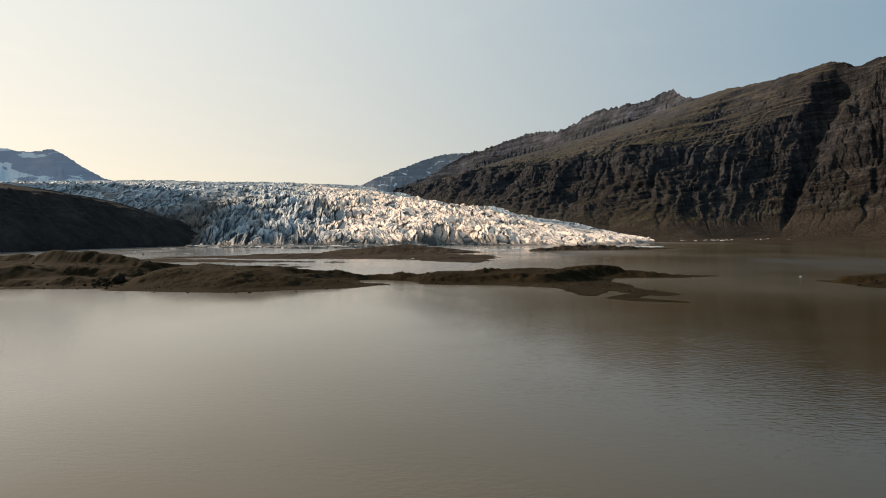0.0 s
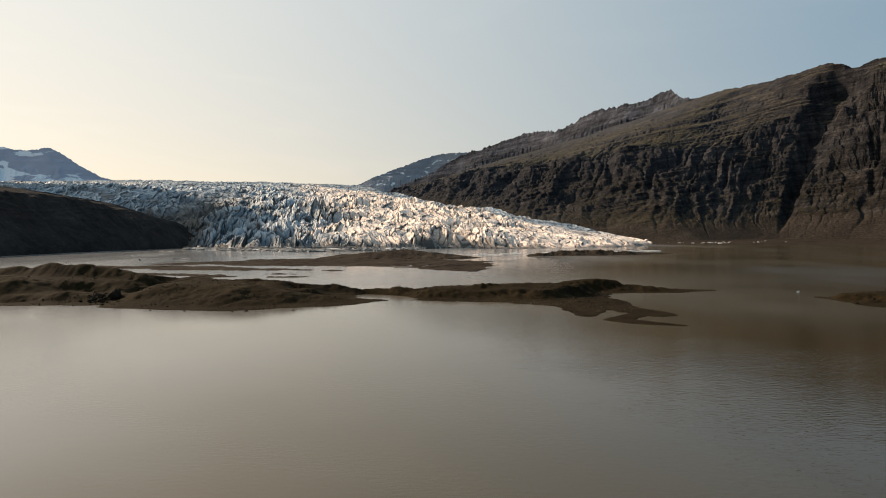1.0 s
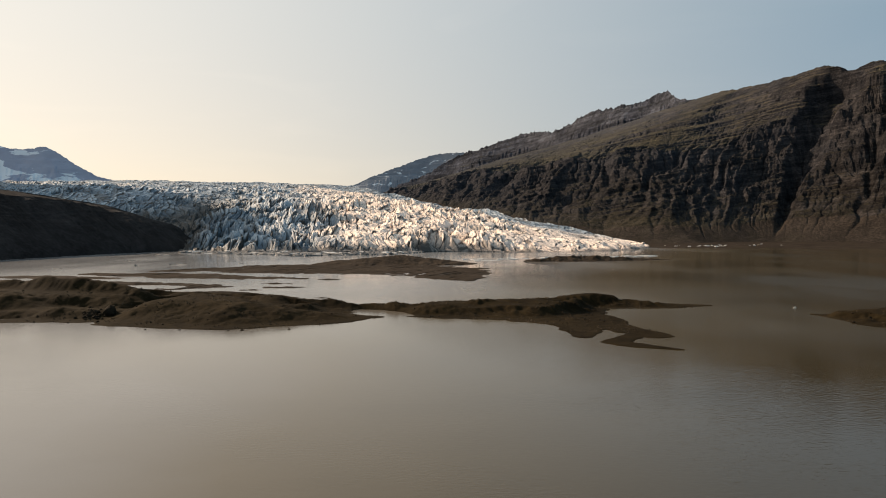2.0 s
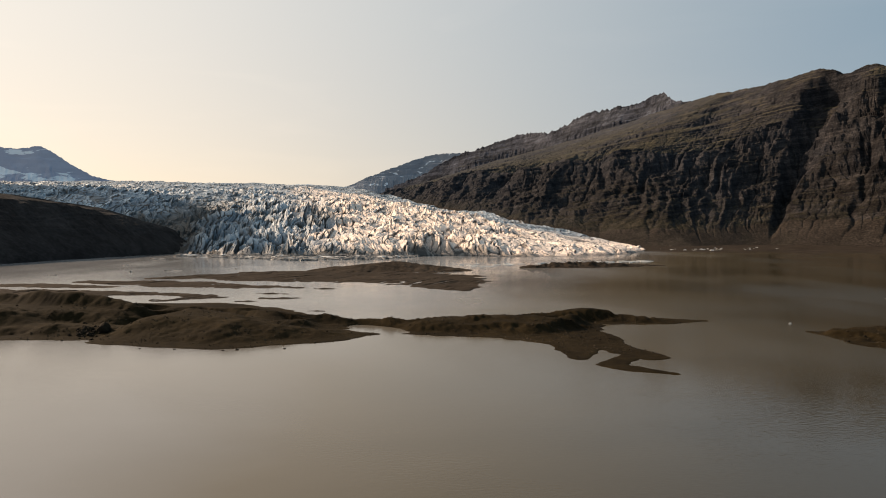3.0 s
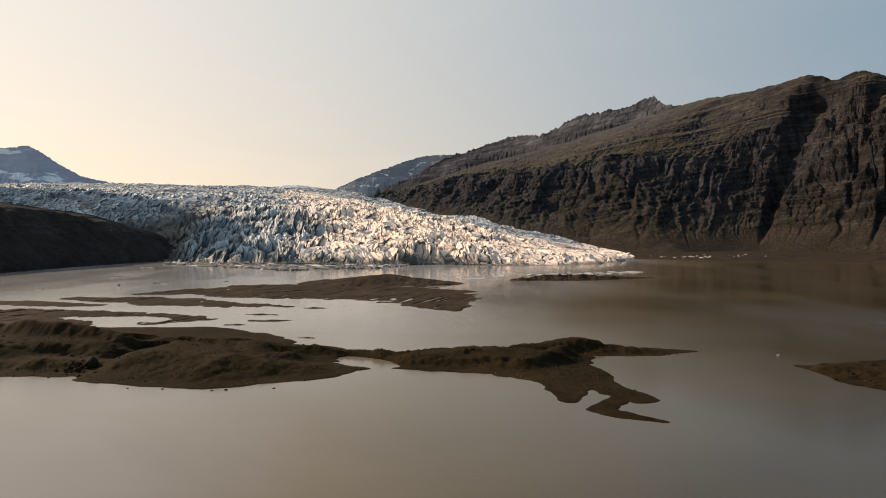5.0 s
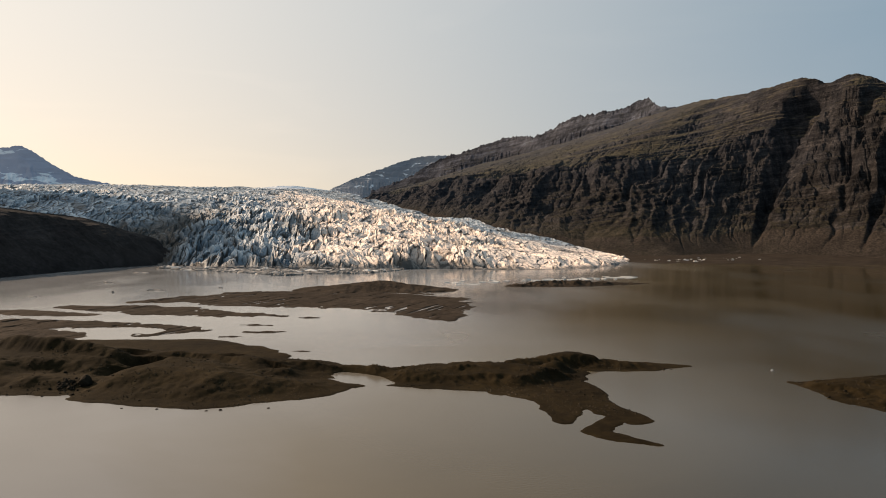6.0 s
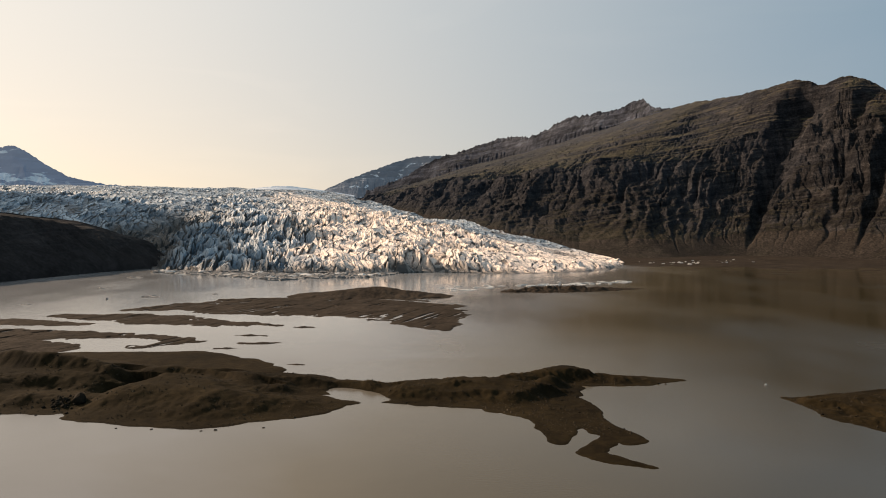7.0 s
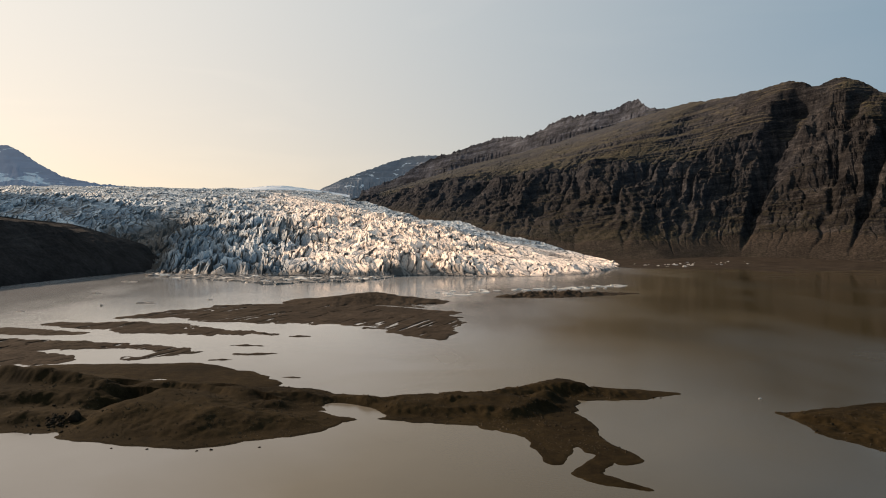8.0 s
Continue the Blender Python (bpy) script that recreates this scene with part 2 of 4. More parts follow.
def make_rock(name, dark, light, grass, dry, grass_low=0.62, grass_high=0.80, band=0.06, scale=1.0, streak=True, haze_tint=None):
    """Layered basalt with grass on its gentler slopes."""
    n = Nodes(name, rough=0.95, specular=0.03)
    broad = n.ramp(n.noise(0.010 * scale, 7, 0.62, distort=0.4), (0.30, dark), (0.70, light))
    layer = n.noise(band * scale, 5, 0.65, (0.12, 0.12, 1.0), distort=0.3, dip=0.15)
    rock = n.mix(1.0 if streak else 0.25, broad, n.ramp(layer, (0.36, 0.55), (0.5, 1.0), (0.66, 1.35)), "MULTIPLY")
    strata = n.noise(band * scale * 4.0, 4, 0.6, (0.06, 0.06, 1.0), distort=0.25, dip=0.15)
    rock = n.mix(0.7 if streak else 0.1, rock, n.ramp(strata, (0.38, 0.45), (0.5, 1.0), (0.62, 1.6)), "MULTIPLY")
    if streak:
        rock = n.mix(1.0, rock, n.ramp(n.noise(0.05 * scale, 6, 0.7, (1, 1, 0.22)), (0.36, 0.5), (0.64, 1.55)), "MULTIPLY")
    sward = n.mix(0.6, n.ramp(n.noise(0.02 * scale, 6, 0.65, distort=0.6), (0.30, grass), (0.70, dry)), n.ramp(n.noise(0.07 * scale, 6, 0.68, (0.16, 0.16, 1.5), distort=0.5, dip=0.18), (0.36, 0.30), (0.62, 1.6)), "MULTIPLY")
    if haze_tint is not None:
        # bluish distance haze painted into rock and grass further up the valley
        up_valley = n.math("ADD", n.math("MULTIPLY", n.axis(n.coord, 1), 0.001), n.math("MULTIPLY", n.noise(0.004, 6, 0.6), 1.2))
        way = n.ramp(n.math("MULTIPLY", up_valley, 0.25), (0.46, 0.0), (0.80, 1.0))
        rock = n.mix(way, rock, n.mix(1.0, rock, haze_tint, "ADD"))
        sward = n.mix(way, sward, n.mix(0.5, sward, tuple(k * 1.5 for k in haze_tint)))
    up = n.axis(n.geo.outputs["Normal"], 2)
    patch = n.math("ADD", up, n.math("MULTIPLY", n.math("SUBTRACT", n.noise(0.03 * scale, 6, 0.7), 0.5), 0.55))
    n.colour(n.mix(n.ramp(patch, (grass_low, 0.0), (grass_high, 1.0)), rock, sward))
    speck = n.ramp(n.noise(0.30 * scale, 8, 0.8, (1, 1, 1.8)), (0.36, 0.3), (0.5, 1.0), (0.64, 2.4))
    n.put(n.bsdf.inputs["Base Color"], n.mix(1.0, n.bsdf.inputs["Base Color"].links[0].from_socket, speck, "MULTIPLY"))
    n.bump(n.noise(0.10 * scale, 10, 0.72), 1.0, 2.8 / scale)
    return n.mat


def make_ice():
    n = Nodes("glacier_ice", rough=0.6, specular=0.2)
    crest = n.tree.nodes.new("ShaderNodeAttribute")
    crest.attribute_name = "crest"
    # part noise, part height within the broken ice
    relief_tone = n.math("ADD", n.math("MULTIPLY", n.noise(0.03, 6, 0.65, distort=0.7), 0.45), n.math("MULTIPLY", crest.outputs["Fac"], 0.55))
    blue = n.ramp(relief_tone, (0.32, (0.095, 0.138, 0.178)), (0.52, (0.225, 0.285, 0.335)), (0.70, (0.56, 0.61, 0.645)))
    sunlit = n.ramp(relief_tone, (0.26, (0.58, 0.48, 0.41)), (0.44, (0.88, 0.72, 0.605)), (0.68, (0.95, 0.805, 0.69)))
    # sunlit and shaded tones are mixed into the ice colour here
    sun_tint = n.tree.nodes.new("ShaderNodeAttribute")
    sun_tint.attribute_name = "sun_tint"
    clean = n.mix(sun_tint.outputs["Fac"], blue, sunlit)
    grit = n.tree.nodes.new("ShaderNodeAttribute")
    grit.attribute_name = "silt"
    fleck = n.ramp(n.noise(0.16, 8, 0.75, (0.7, 1.2, 0.5), distort=1.0), (0.26, 0.0), (0.46, 1.0))
    amount = n.math("MULTIPLY", n.math("MULTIPLY", grit.outputs["Fac"], fleck), 0.9, True)
    crack = n.ramp(n.voronoi(0.15, "DISTANCE_TO_EDGE", (1.5, 0.5, 0.6)), (0.0, 0.0), (0.11, 1.0))
    worn = n.ramp(n.noise(0.07, 5, 0.6), (0.46, 1.0), (0.58, 0.0))
    crack = n.math("MULTIPLY", n.math("SUBTRACT", 1.0, crack), n.math("MULTIPLY", worn, 0.5))
    grainy = n.ramp(n.noise(0.7, 7, 0.8, (1.3, 0.6, 1.0)), (0.34, 0.82), (0.46, 1.0), (0.66, 1.0))
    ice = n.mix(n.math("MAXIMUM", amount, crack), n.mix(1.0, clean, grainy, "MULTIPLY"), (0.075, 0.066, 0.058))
    n.colour(ice)
    n.bump(n.noise(0.45, 8, 0.75, (1.4, 0.6, 1.0), distort=0.5), 0.6, 1.0)
    return n.mat


def make_snow():
    n = Nodes("snow", rough=0.6, specular=0.3)
    return n.colour(n.ramp(n.noise(0.02, 5, 0.6), (0.3, (0.78, 0.80, 0.84)), (0.7, (0.9, 0.9, 0.9)))).mat


def make_floe(name, dark, light):
    n = Nodes(name, rough=0.6, specular=0.3)
    n.colour(n.ramp(n.noise(1.3, 6, 0.7), (0.38, dark), (0.62, light)))
    return n.bump(n.noise(3.0, 5, 0.6), 0.4, 0.2).mat


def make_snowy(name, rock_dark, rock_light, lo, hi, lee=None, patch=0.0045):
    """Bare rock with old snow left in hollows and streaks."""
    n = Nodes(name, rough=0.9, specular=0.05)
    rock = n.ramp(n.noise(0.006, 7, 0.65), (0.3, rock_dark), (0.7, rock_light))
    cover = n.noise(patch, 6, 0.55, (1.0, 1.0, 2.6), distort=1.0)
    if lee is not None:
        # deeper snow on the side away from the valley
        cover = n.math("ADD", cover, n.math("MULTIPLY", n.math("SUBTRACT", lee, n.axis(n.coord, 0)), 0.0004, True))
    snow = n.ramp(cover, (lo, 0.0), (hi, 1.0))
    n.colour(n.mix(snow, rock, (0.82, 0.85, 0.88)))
    n.bump(n.noise(0.02, 6, 0.6), 0.35, 12.0)
    return n.mat


WATER = make_water()
GRAVEL = make_gravel("moraine_gravel", (0.0090, 0.0063, 0.0028), (0.027, 0.0185, 0.0082))
SAND = make_gravel("wet_sand", (0.026, 0.0195, 0.0140), (0.048, 0.036, 0.026), fine=1.2)
MUD = make_gravel("outwash_mud", (0.024, 0.018, 0.0130), (0.044, 0.033, 0.024), fine=0.4)
BASALT = make_rock("grassy_basalt", (0.0110, 0.0103, 0.0105), (0.0225, 0.0195, 0.0178), (0.025, 0.0222, 0.0126), (0.080, 0.065, 0.038), 0.68, 0.94, haze_tint=(0.022, 0.026, 0.035))
CLIFF = make_rock("layered_basalt", (0.0110, 0.0103, 0.0105), (0.0230, 0.0198, 0.0180), (0.019, 0.0165, 0.0104), (0.036, 0.0295, 0.020), 0.76, 0.96, haze_tint=(0.024, 0.028, 0.038))
TALUS = make_rock("brown_talus", (0.019, 0.0152, 0.0123), (0.036, 0.0285, 0.0228), (0.024, 0.0198, 0.0150), (0.036, 0.029, 0.022), 0.95, 1.2, streak=False)
HILL = make_gravel("dark_scree", (0.023, 0.0203, 0.0198), (0.037, 0.0325, 0.0310), fine=0.3)
# distant rock: air haze is painted in as bluer, lighter base colours
HAZE_CRAG = make_rock("haze_tinted_crag", (0.025, 0.0275, 0.036), (0.045, 0.047, 0.056), (0.034, 0.036, 0.033), (0.052, 0.051, 0.043), 0.72, 0.9, 0.03, 0.6)
HAZE_FAR_ROCK = make_snowy("haze_tinted_far_rock", (0.19, 0.21, 0.245), (0.29, 0.305, 0.335), 0.61, 0.63, patch=0.011)
HAZE_PEAK_ROCK = make_snowy("haze_tinted_peak_rock", (0.36, 0.38, 0.47), (0.43, 0.45, 0.53), 0.58, 0.60, -2470.0)
ICE = make_ice()
SNOW = make_snow()
FLOE_ICE = make_floe("floe_ice", (0.46, 0.44, 0.41), (0.70, 0.665, 0.61))
DIRTY_ICE = make_floe("dirty_ice", (0.075, 0.066, 0.058), (0.30, 0.275, 0.25))
STONE = make_gravel("boulder_stone", (0.015, 0.0115, 0.0078), (0.038, 0.0290, 0.0200), fine=2.0)
PEBBLE = make_gravel("loose_stone", (0.014, 0.0105, 0.0068), (0.070, 0.054, 0.037), fine=0.7)

# ---- setting: lake and its bed ----
def plane(name, z, material, label, size=4950.0):
    bm = bmesh.new()
    bmesh.ops.create_grid(bm, x_segments=40, y_segments=40, size=size)
    for v in bm.verts:
        v.co.z = z
    return tagged(part(name, bm, material, None, flat=False), label, name, kind="structure")


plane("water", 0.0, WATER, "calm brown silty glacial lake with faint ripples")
plane("ground", -4.0, MUD, "brown silt bed beneath the glacial lake")


# ---- gravel islands: bodies of sand laid along strokes of (x, y, half width, height) ----
def stroke_field(x, y, strokes, wobble, seed, ragged_edge=0.0):
    wx = x + wobble * fbm(x / 14, y / 14, seed, 4)
    wy = y + wobble * fbm(x / 14, y / 14, seed + 5, 4)
    if ragged_edge:
        wy = wy + ragged_edge * fbm(x / 11, y / 38, seed + 6, 5, 0.6)
    whole = None
    for line in strokes:
        best = np.full(x.shape, -9.0)
        for a, b in zip(line, line[1:] if len(line) > 1 else line):
            ex, ey = b[0] - a[0], b[1] - a[1]
            t = np.clip(((wx - a[0]) * ex + (wy - a[1]) * ey) / max(ex * ex + ey * ey, 1e-6), 0, 1)
            d = np.hypot(wx - a[0] - t * ex, wy - a[1] - t * ey)
            r, h = a[2] + t * (b[2] - a[2]), a[3] + t * (b[3] - a[3])
            q = d / r
            q = np.minimum(q, 1.5)
            dome = (1 - q * q) * (0.5 + 0.5 * (1 - q))
            flat = 1 - q ** 4
            tall = smooth(0.9, 2.2, h)
            inside = h * (tall * dome + (1 - tall) * flat)
            best = np.maximum(best, np.where(q < 1, inside, np.maximum(-0.25 * (d - r), -9)))
        if whole is None:
            whole = best
        else:
            blend = 1.6 * smooth(0.2, 2.5, np.minimum(whole, best)) + 0.02
            whole = np.maximum(whole, best) + np.maximum(blend - np.abs(whole - best), 0) ** 2 / (4 * blend)
    return whole


ISLANDS = []


def island(name, label, strokes, material, cell, wobble, seed, carve=(), rough=0.25, category="island", rills=0.0, parts=(), scarps=(), frayed=0.0, tier=0.0):
    xs = [n[0] for s in strokes for n in s]
    ys = [n[1] for s in strokes for n in s]
    rs = max(n[2] for s in strokes for n in s) + 6

    def height(x, y):
        z = stroke_field(x, y, strokes, wobble, seed, 2.6 if rills else 2.5 * frayed)
        if frayed:
            z = z + frayed * (0.7 * fbm(x / 7, y / 11, seed + 31, 5, 0.62) + 0.5 * fbm(x / 22, y / 30, seed + 33, 3)) * smooth(-1.5, 0.1, z)
        up = np.clip(z, 0, 4)
        z = z + rough * up * ((0.25 + 0.30 * smooth(-34, -8, x)) * fbm(x / 9, y / 9, seed + 3, 5) + 0.28 * (ridged(x / 3.2, y / 9, seed + 7, 3) - 1.2) * smooth(-30, 0, x)) + rough * 0.22 * np.clip(up * 4, 0, 1) * fbm(x / 2.0, y / 2.0, seed + 9, 4, 0.65)
        if tier:
            # aprons, steep fluted banks and flat crests
            calm = smooth(-34, -8, x)
            k = np.clip(z, 0, 30) / (tier * (1.5 - 0.5 * calm)) + (0.10 + 0.20 * calm) * fbm(x / 28, y / 28, seed + 51, 3) * smooth(0.5, 2.0, z)
            part_of = k - np.floor(k)
            bank = smooth(0.12, 0.4, part_of) * (1 - smooth(0.75, 0.95, part_of)) * smooth(0.6, 1.5, z)
            z = z + (0.9 - 0.1 * calm) * tier * (smooth(0.22, 0.86, part_of) - part_of) * smooth(0.0, 0.5, z) + (0.10 + 0.28 * calm) * bank * (ridged(x / 2.6 + 0.3 * y, y / 16, seed + 53, 2) - 1.0)
        # steep fluted fronts below a crest, easing out into the slope before them
        warp, comb = (fbm(x / 16, y / 16, seed + 41, 3), ridged(x / 2.3, y / 14, seed + 43, 2) - 1.0) if scarps else (0, 0)
        for line, depth, steep, ease, flute in scarps:
            near, drop = np.full(x.shape, 1e9), np.zeros(x.shape)
            for a, b in zip(line, line[1:]):
                ex, ey = b[0] - a[0], b[1] - a[1]
                long = math.hypot(ex, ey)
                run = ((x - a[0]) * ex + (y - a[1]) * ey) / long
                t = np.clip(run / long, 0, 1)
                d = np.hypot(x - a[0] - t * ex, y - a[1] - t * ey)
                front = ((y - a[1]) * ex - (x - a[0]) * ey) / long
                front = np.sign(front) * -d + 1.0 * warp + flute * comb
                shape = smooth(0, steep, front) * (1 - smooth(steep * 1.4, ease, front))
                drop = np.where(d < near, shape, drop)
                near = np.minimum(near, d)
            far_end = min(math.hypot(*(np.subtract(line[0], line[-1]))), 14.0)
            ends = smooth(0, far_end * 0.6, np.hypot(x - line[0][0], y - line[0][1])) * smooth(0, far_end * 0.6, np.hypot(x - line[-1][0], y - line[-1][1]))
            z = z - depth * drop * ends * np.clip(z / 2.0, 0, 1)
        for line in carve:
            for a, b in zip(line, line[1:]):
                ex, ey = b[0] - a[0], b[1] - a[1]
                t = np.clip(((x - a[0]) * ex + (y - a[1]) * ey) / (ex * ex + ey * ey), 0, 1)
                d = np.hypot(x - a[0] - t * ex, y - a[1] - t * ey)
                z = z - (a[3] + t * (b[3] - a[3])) * np.exp(-(d / (a[2] + t * (b[2] - a[2]))) ** 2)
        return z
    if rills:
        plain = height

        def height(x, y):
            z = plain(x, y)
            pool = smooth(0.38, 0.54, fbm((x - 0.42 * y) / 3.2, y / 46, seed + 21, 3) + 0.35 * fbm(x / 40, y / 40, seed + 23, 2)) * (z < 0.55) * (z > 0.15)
            return z * (1 - pool) - 0.12 * rills * pool
    gx, gy = np.meshgrid(np.arange(min(xs) - rs, max(xs) + rs, cell), np.arange(min(ys) - rs, max(ys) + rs, cell))
    z = np.full(gx.shape, -1.2)
    may = np.zeros(gx.shape, bool)
    for line in strokes:
        for a, b in zip(line, line[1:]):
            ex, ey = b[0] - a[0], b[1] - a[1]
            t = np.clip(((gx - a[0]) * ex + (gy - a[1]) * ey) / (ex * ex + ey * ey), 0, 1)
            may |= np.hypot(gx - a[0] - t * ex, gy - a[1] - t * ey) < max(a[2], b[2]) + 5
    z[may] = height(gx[may], gy[may])
    low = z > -0.35
    keep = low[:-1, :-1] | low[1:, :-1] | low[:-1, 1:] | low[1:, 1:]
    if parts:
        ob, left = new(name), keep
        for nm, where in parts:
            here = where(gx, gy)[:-1, :-1] & left
            sheet(nm, gx, gy, np.maximum(z, -1.2), material, here, ob)
            left = left & ~here
    else:
        ob = sheet(name, gx, gy, np.maximum(z, -1.2), material, keep)
    ISLANDS.append(height)
    return tagged(ob, label, category)


moraine = island("moraine_island", "long hummocky brown gravel moraine island with sandy spits", [
    [(-190, 190, 34, 10), (-140, 196, 32, 10), (-105, 196, 30, 9), (-85, 192, 27, 7.2), (-60, 188, 27, 5.4), (-45, 190, 22, 4), (-33, 194, 14, 3), (-22, 192, 9, 2.2), (-12, 190, 9, 1.8)],
    [(-130, 180, 18, 4.6), (-98, 182, 17, 3.6)], [(-72, 178, 19, 4.2), (-50, 172, 20, 3.6), (-30, 172, 13, 2.2), (-22, 175, 5, 1), (-14.5, 174.6, 1.5, 0.5)],
    [(-12, 190, 9, 1.8), (0, 186, 14, 2.4), (12, 184, 16, 3.6), (25, 182, 15, 4.0), (34, 186, 11, 3.4), (40, 192, 8, 2.2)],
    [(14, 190, 10, 2.0), (34, 198, 9, 2.2), (46, 203, 10, 3.9)], [(46, 201, 8, 2.4), (57, 199, 9, 1.8), (66, 198, 6.5, 1.0), (79, 198, 1.4, 0.3)],
    [(30, 180, 12, 1.2), (37, 173, 9, 0.9), (38, 163, 8, 0.8)], [(28, 172, 12, 0.9), (36, 161, 8.5, 0.7), (31, 151, 4.5, 0.5), (30.5, 142, 2.6, 0.3)], [(38, 160, 6, 0.7), (42.5, 149, 5, 0.5), (45.5, 142, 3.6, 0.4)],
    [(41, 143, 2.4, 0.35), (36, 134.5, 2.8, 0.35), (40, 128.5, 2, 0.35), (44, 124.6, 1.0, 0.25)],
    [(-125, 232, 15, 1.2), (-78, 236, 13, 1.0), (-62, 226, 11, 0.9), (-50, 214, 10, 0.9)],
], GRAVEL, 0.45, 1.6, 11, carve=[[(-83, 163, 4, 0.2), (-79, 172, 4, 0.4), (-77, 186, 5, 0.6), (-76, 204, 6, 0.5)], [(-20, 189, 3.6, 1.6), (-15, 184, 3.4, 1.8), (-10, 179, 3, 1.2)]], rough=0.30, tier=3.0, frayed=0.12,
    scarps=[([(-150, 210), (-122, 206), (-108, 202), (-97, 201.5), (-92, 201), (-83, 199)], 4.0, 7.5, 22, 0.3), ([(-122, 176), (-110, 184), (-104, 188), (-96, 189.5), (-87, 189)], 2.3, 7.0, 19, 0.3),
            ([(-74, 202), (-66, 202), (-58, 200), (-45, 193)], 1.7, 5.0, 14, 0.9), ([(-46, 198), (-33, 197), (-22, 195), (-12, 191)], 0.9, 5.0, 12, 0.5),
            ([(-5, 178), (4, 183), (12, 186), (24, 186), (32, 184), (38, 177)], 0.8, 7.0, 13, 0.8), ([(37, 194), (45, 200), (53, 194)], 1.4, 6.0, 12, 0.3)],
    parts=(("spit", lambda x, y: (y < 166) & (x > 20)), ("ridge", lambda x, y: x > -24), ("mound", lambda x, y: x > -999)))
island("gravel_island", "low rounded brown gravel island in the lake", [
    [(98.8, 175.5, 1.5, 0.4), (104.5, 171, 7, 1.4), (114.5, 164, 17, 3.2), (131, 160, 25, 4.6), (165, 165, 26, 3)], [(104, 168, 5, 1.0), (103, 158, 6, 0.9), (113.5, 150.5, 13.5, 2.0)]], GRAVEL, 0.45, 1.2, 23, rough=0.5, tier=2.2, frayed=0.15)
island("sandbar_island", "broad dark sandbar with a gravel mound and wet rills", [
    [(-156, 377, 4, 0.4), (-125, 395, 22, 0.25), (-95, 397, 38, 0.3), (-60, 400, 50, 0.4), (-20, 390, 48, 0.4), (0, 355, 28, 0.35), (10, 315, 12, 0.3), (14, 300, 3, 0.3)],
    [(-20, 395, 40, 0.5), (14, 380, 12, 0.4), (26, 375, 3, 0.4)], [(-58, 455, 26, 3), (-25, 466, 32, 5.5), (2, 458, 24, 3)],
    [(-115, 430, 8, 0.4), (-80, 430, 15, 0.6)]], SAND, 0.6, 3.0, 37, rills=1.0, frayed=0.26, parts=(("mound", lambda x, y: (y > 437) & (x > -90)), ("flat", lambda x, y: y > 0)),
    carve=[[(-25, 440, 1.6, 0.7), (22, 408, 2.0, 0.7)]])
island("sandbar", "low dark wet sandbar in shallow water", [
    [(-178, 352, 5, 0.4), (-150, 348, 15, 0.3), (-120, 336, 17, 0.3), (-95, 325, 10, 0.25), (-63, 317.5, 2, 0.2)]], SAND, 0.6, 2.6, 41, rills=1.0, frayed=0.36)
island("sandbar", "low dark wet sandbar in shallow water", [
    [(-205, 332, 9, 0.4), (-175, 326, 10, 0.4), (-152, 320, 5, 0.3)]], SAND, 0.7, 1.6, 43, frayed=0.36)
island("sand_flat", "flat dark sand bar curling round a shallow pool", [
    [(-215, 290, 18, 0.6), (-160, 289, 15, 0.6), (-130, 287, 8, 0.4), (-104, 284, 4, 0.3), (-92, 273, 6.5, 0.4), (-82, 272, 2.5, 0.2)],
    [(-92, 268, 5, 0.35), (-104, 258, 4.5, 0.3)], [(-215, 262, 20, 0.6), (-160, 262, 18, 0.6), (-132, 256, 10, 0.5)]], SAND, 0.5, 2.4, 47, rills=1.0, frayed=0.34)
for x, y, half, wide, seed in ((-67, 286, 6, 1.8, 51), (-60, 267, 7, 1.8, 53), (-69, 255, 4, 1.0, 57), (-49, 310, 4, 2.0, 59), (-38, 224, 3, 1.2, 61)):
    island("sand_islet", "tiny dark sand islet barely above the water", [[(x - half, y, wide * 0.6, 0.2), (x, y, wide, 0.3), (x + half, y - 0.5, wide * 0.5, 0.2)]], SAND, 0.4, 1.2, seed, frayed=0.3)
island("gravel_bank", "long low dark gravel bank near the glacier", [
    [(68, 488, 5, 1.6), (92, 494, 13, 3.6), (125, 503, 14, 3.0), (150, 510, 9, 1.4), (172, 514, 3, 0.4)]], SAND, 0.7, 3.0, 67, rough=0.9, frayed=0.5)

# ---- outwash plain below the mountain ----
px, py = np.meshgrid(np.arange(230, 1500, 5.0), np.arange(640, 1420, 5.0))
shore = 815 + 60 * np.sin(px / 130.0) - 0.10 * (px - 300) + 60 * fbm(px / 220, py / 220, 71, 4)
pz = np.clip((py - shore) * 0.004, -0.6, 1.6) + 0.62 * fbm(px / 70, py / 15, 73, 5, 0.6)
low = pz > -0.45
tagged(sheet("outwash_plain", px, py, pz, MUD, low[:-1, :-1] | low[1:, 1:]), "flat brown outwash mud plain below the mountain", "plain", kind="structure")


# ---- glacier ----
def glacier_front(x):
    return spline(x, [-700, -420, -290, -241, -186, -124, -45, 9, 85, 138, 198, 265, 300, 340],
                  [900, 800, 745, 716, 700, 690, 690, 716, 704, 706, 752, 866, 960, 1100])


def right_margin(y):
    return 300 - 0.452 * (y - 968)


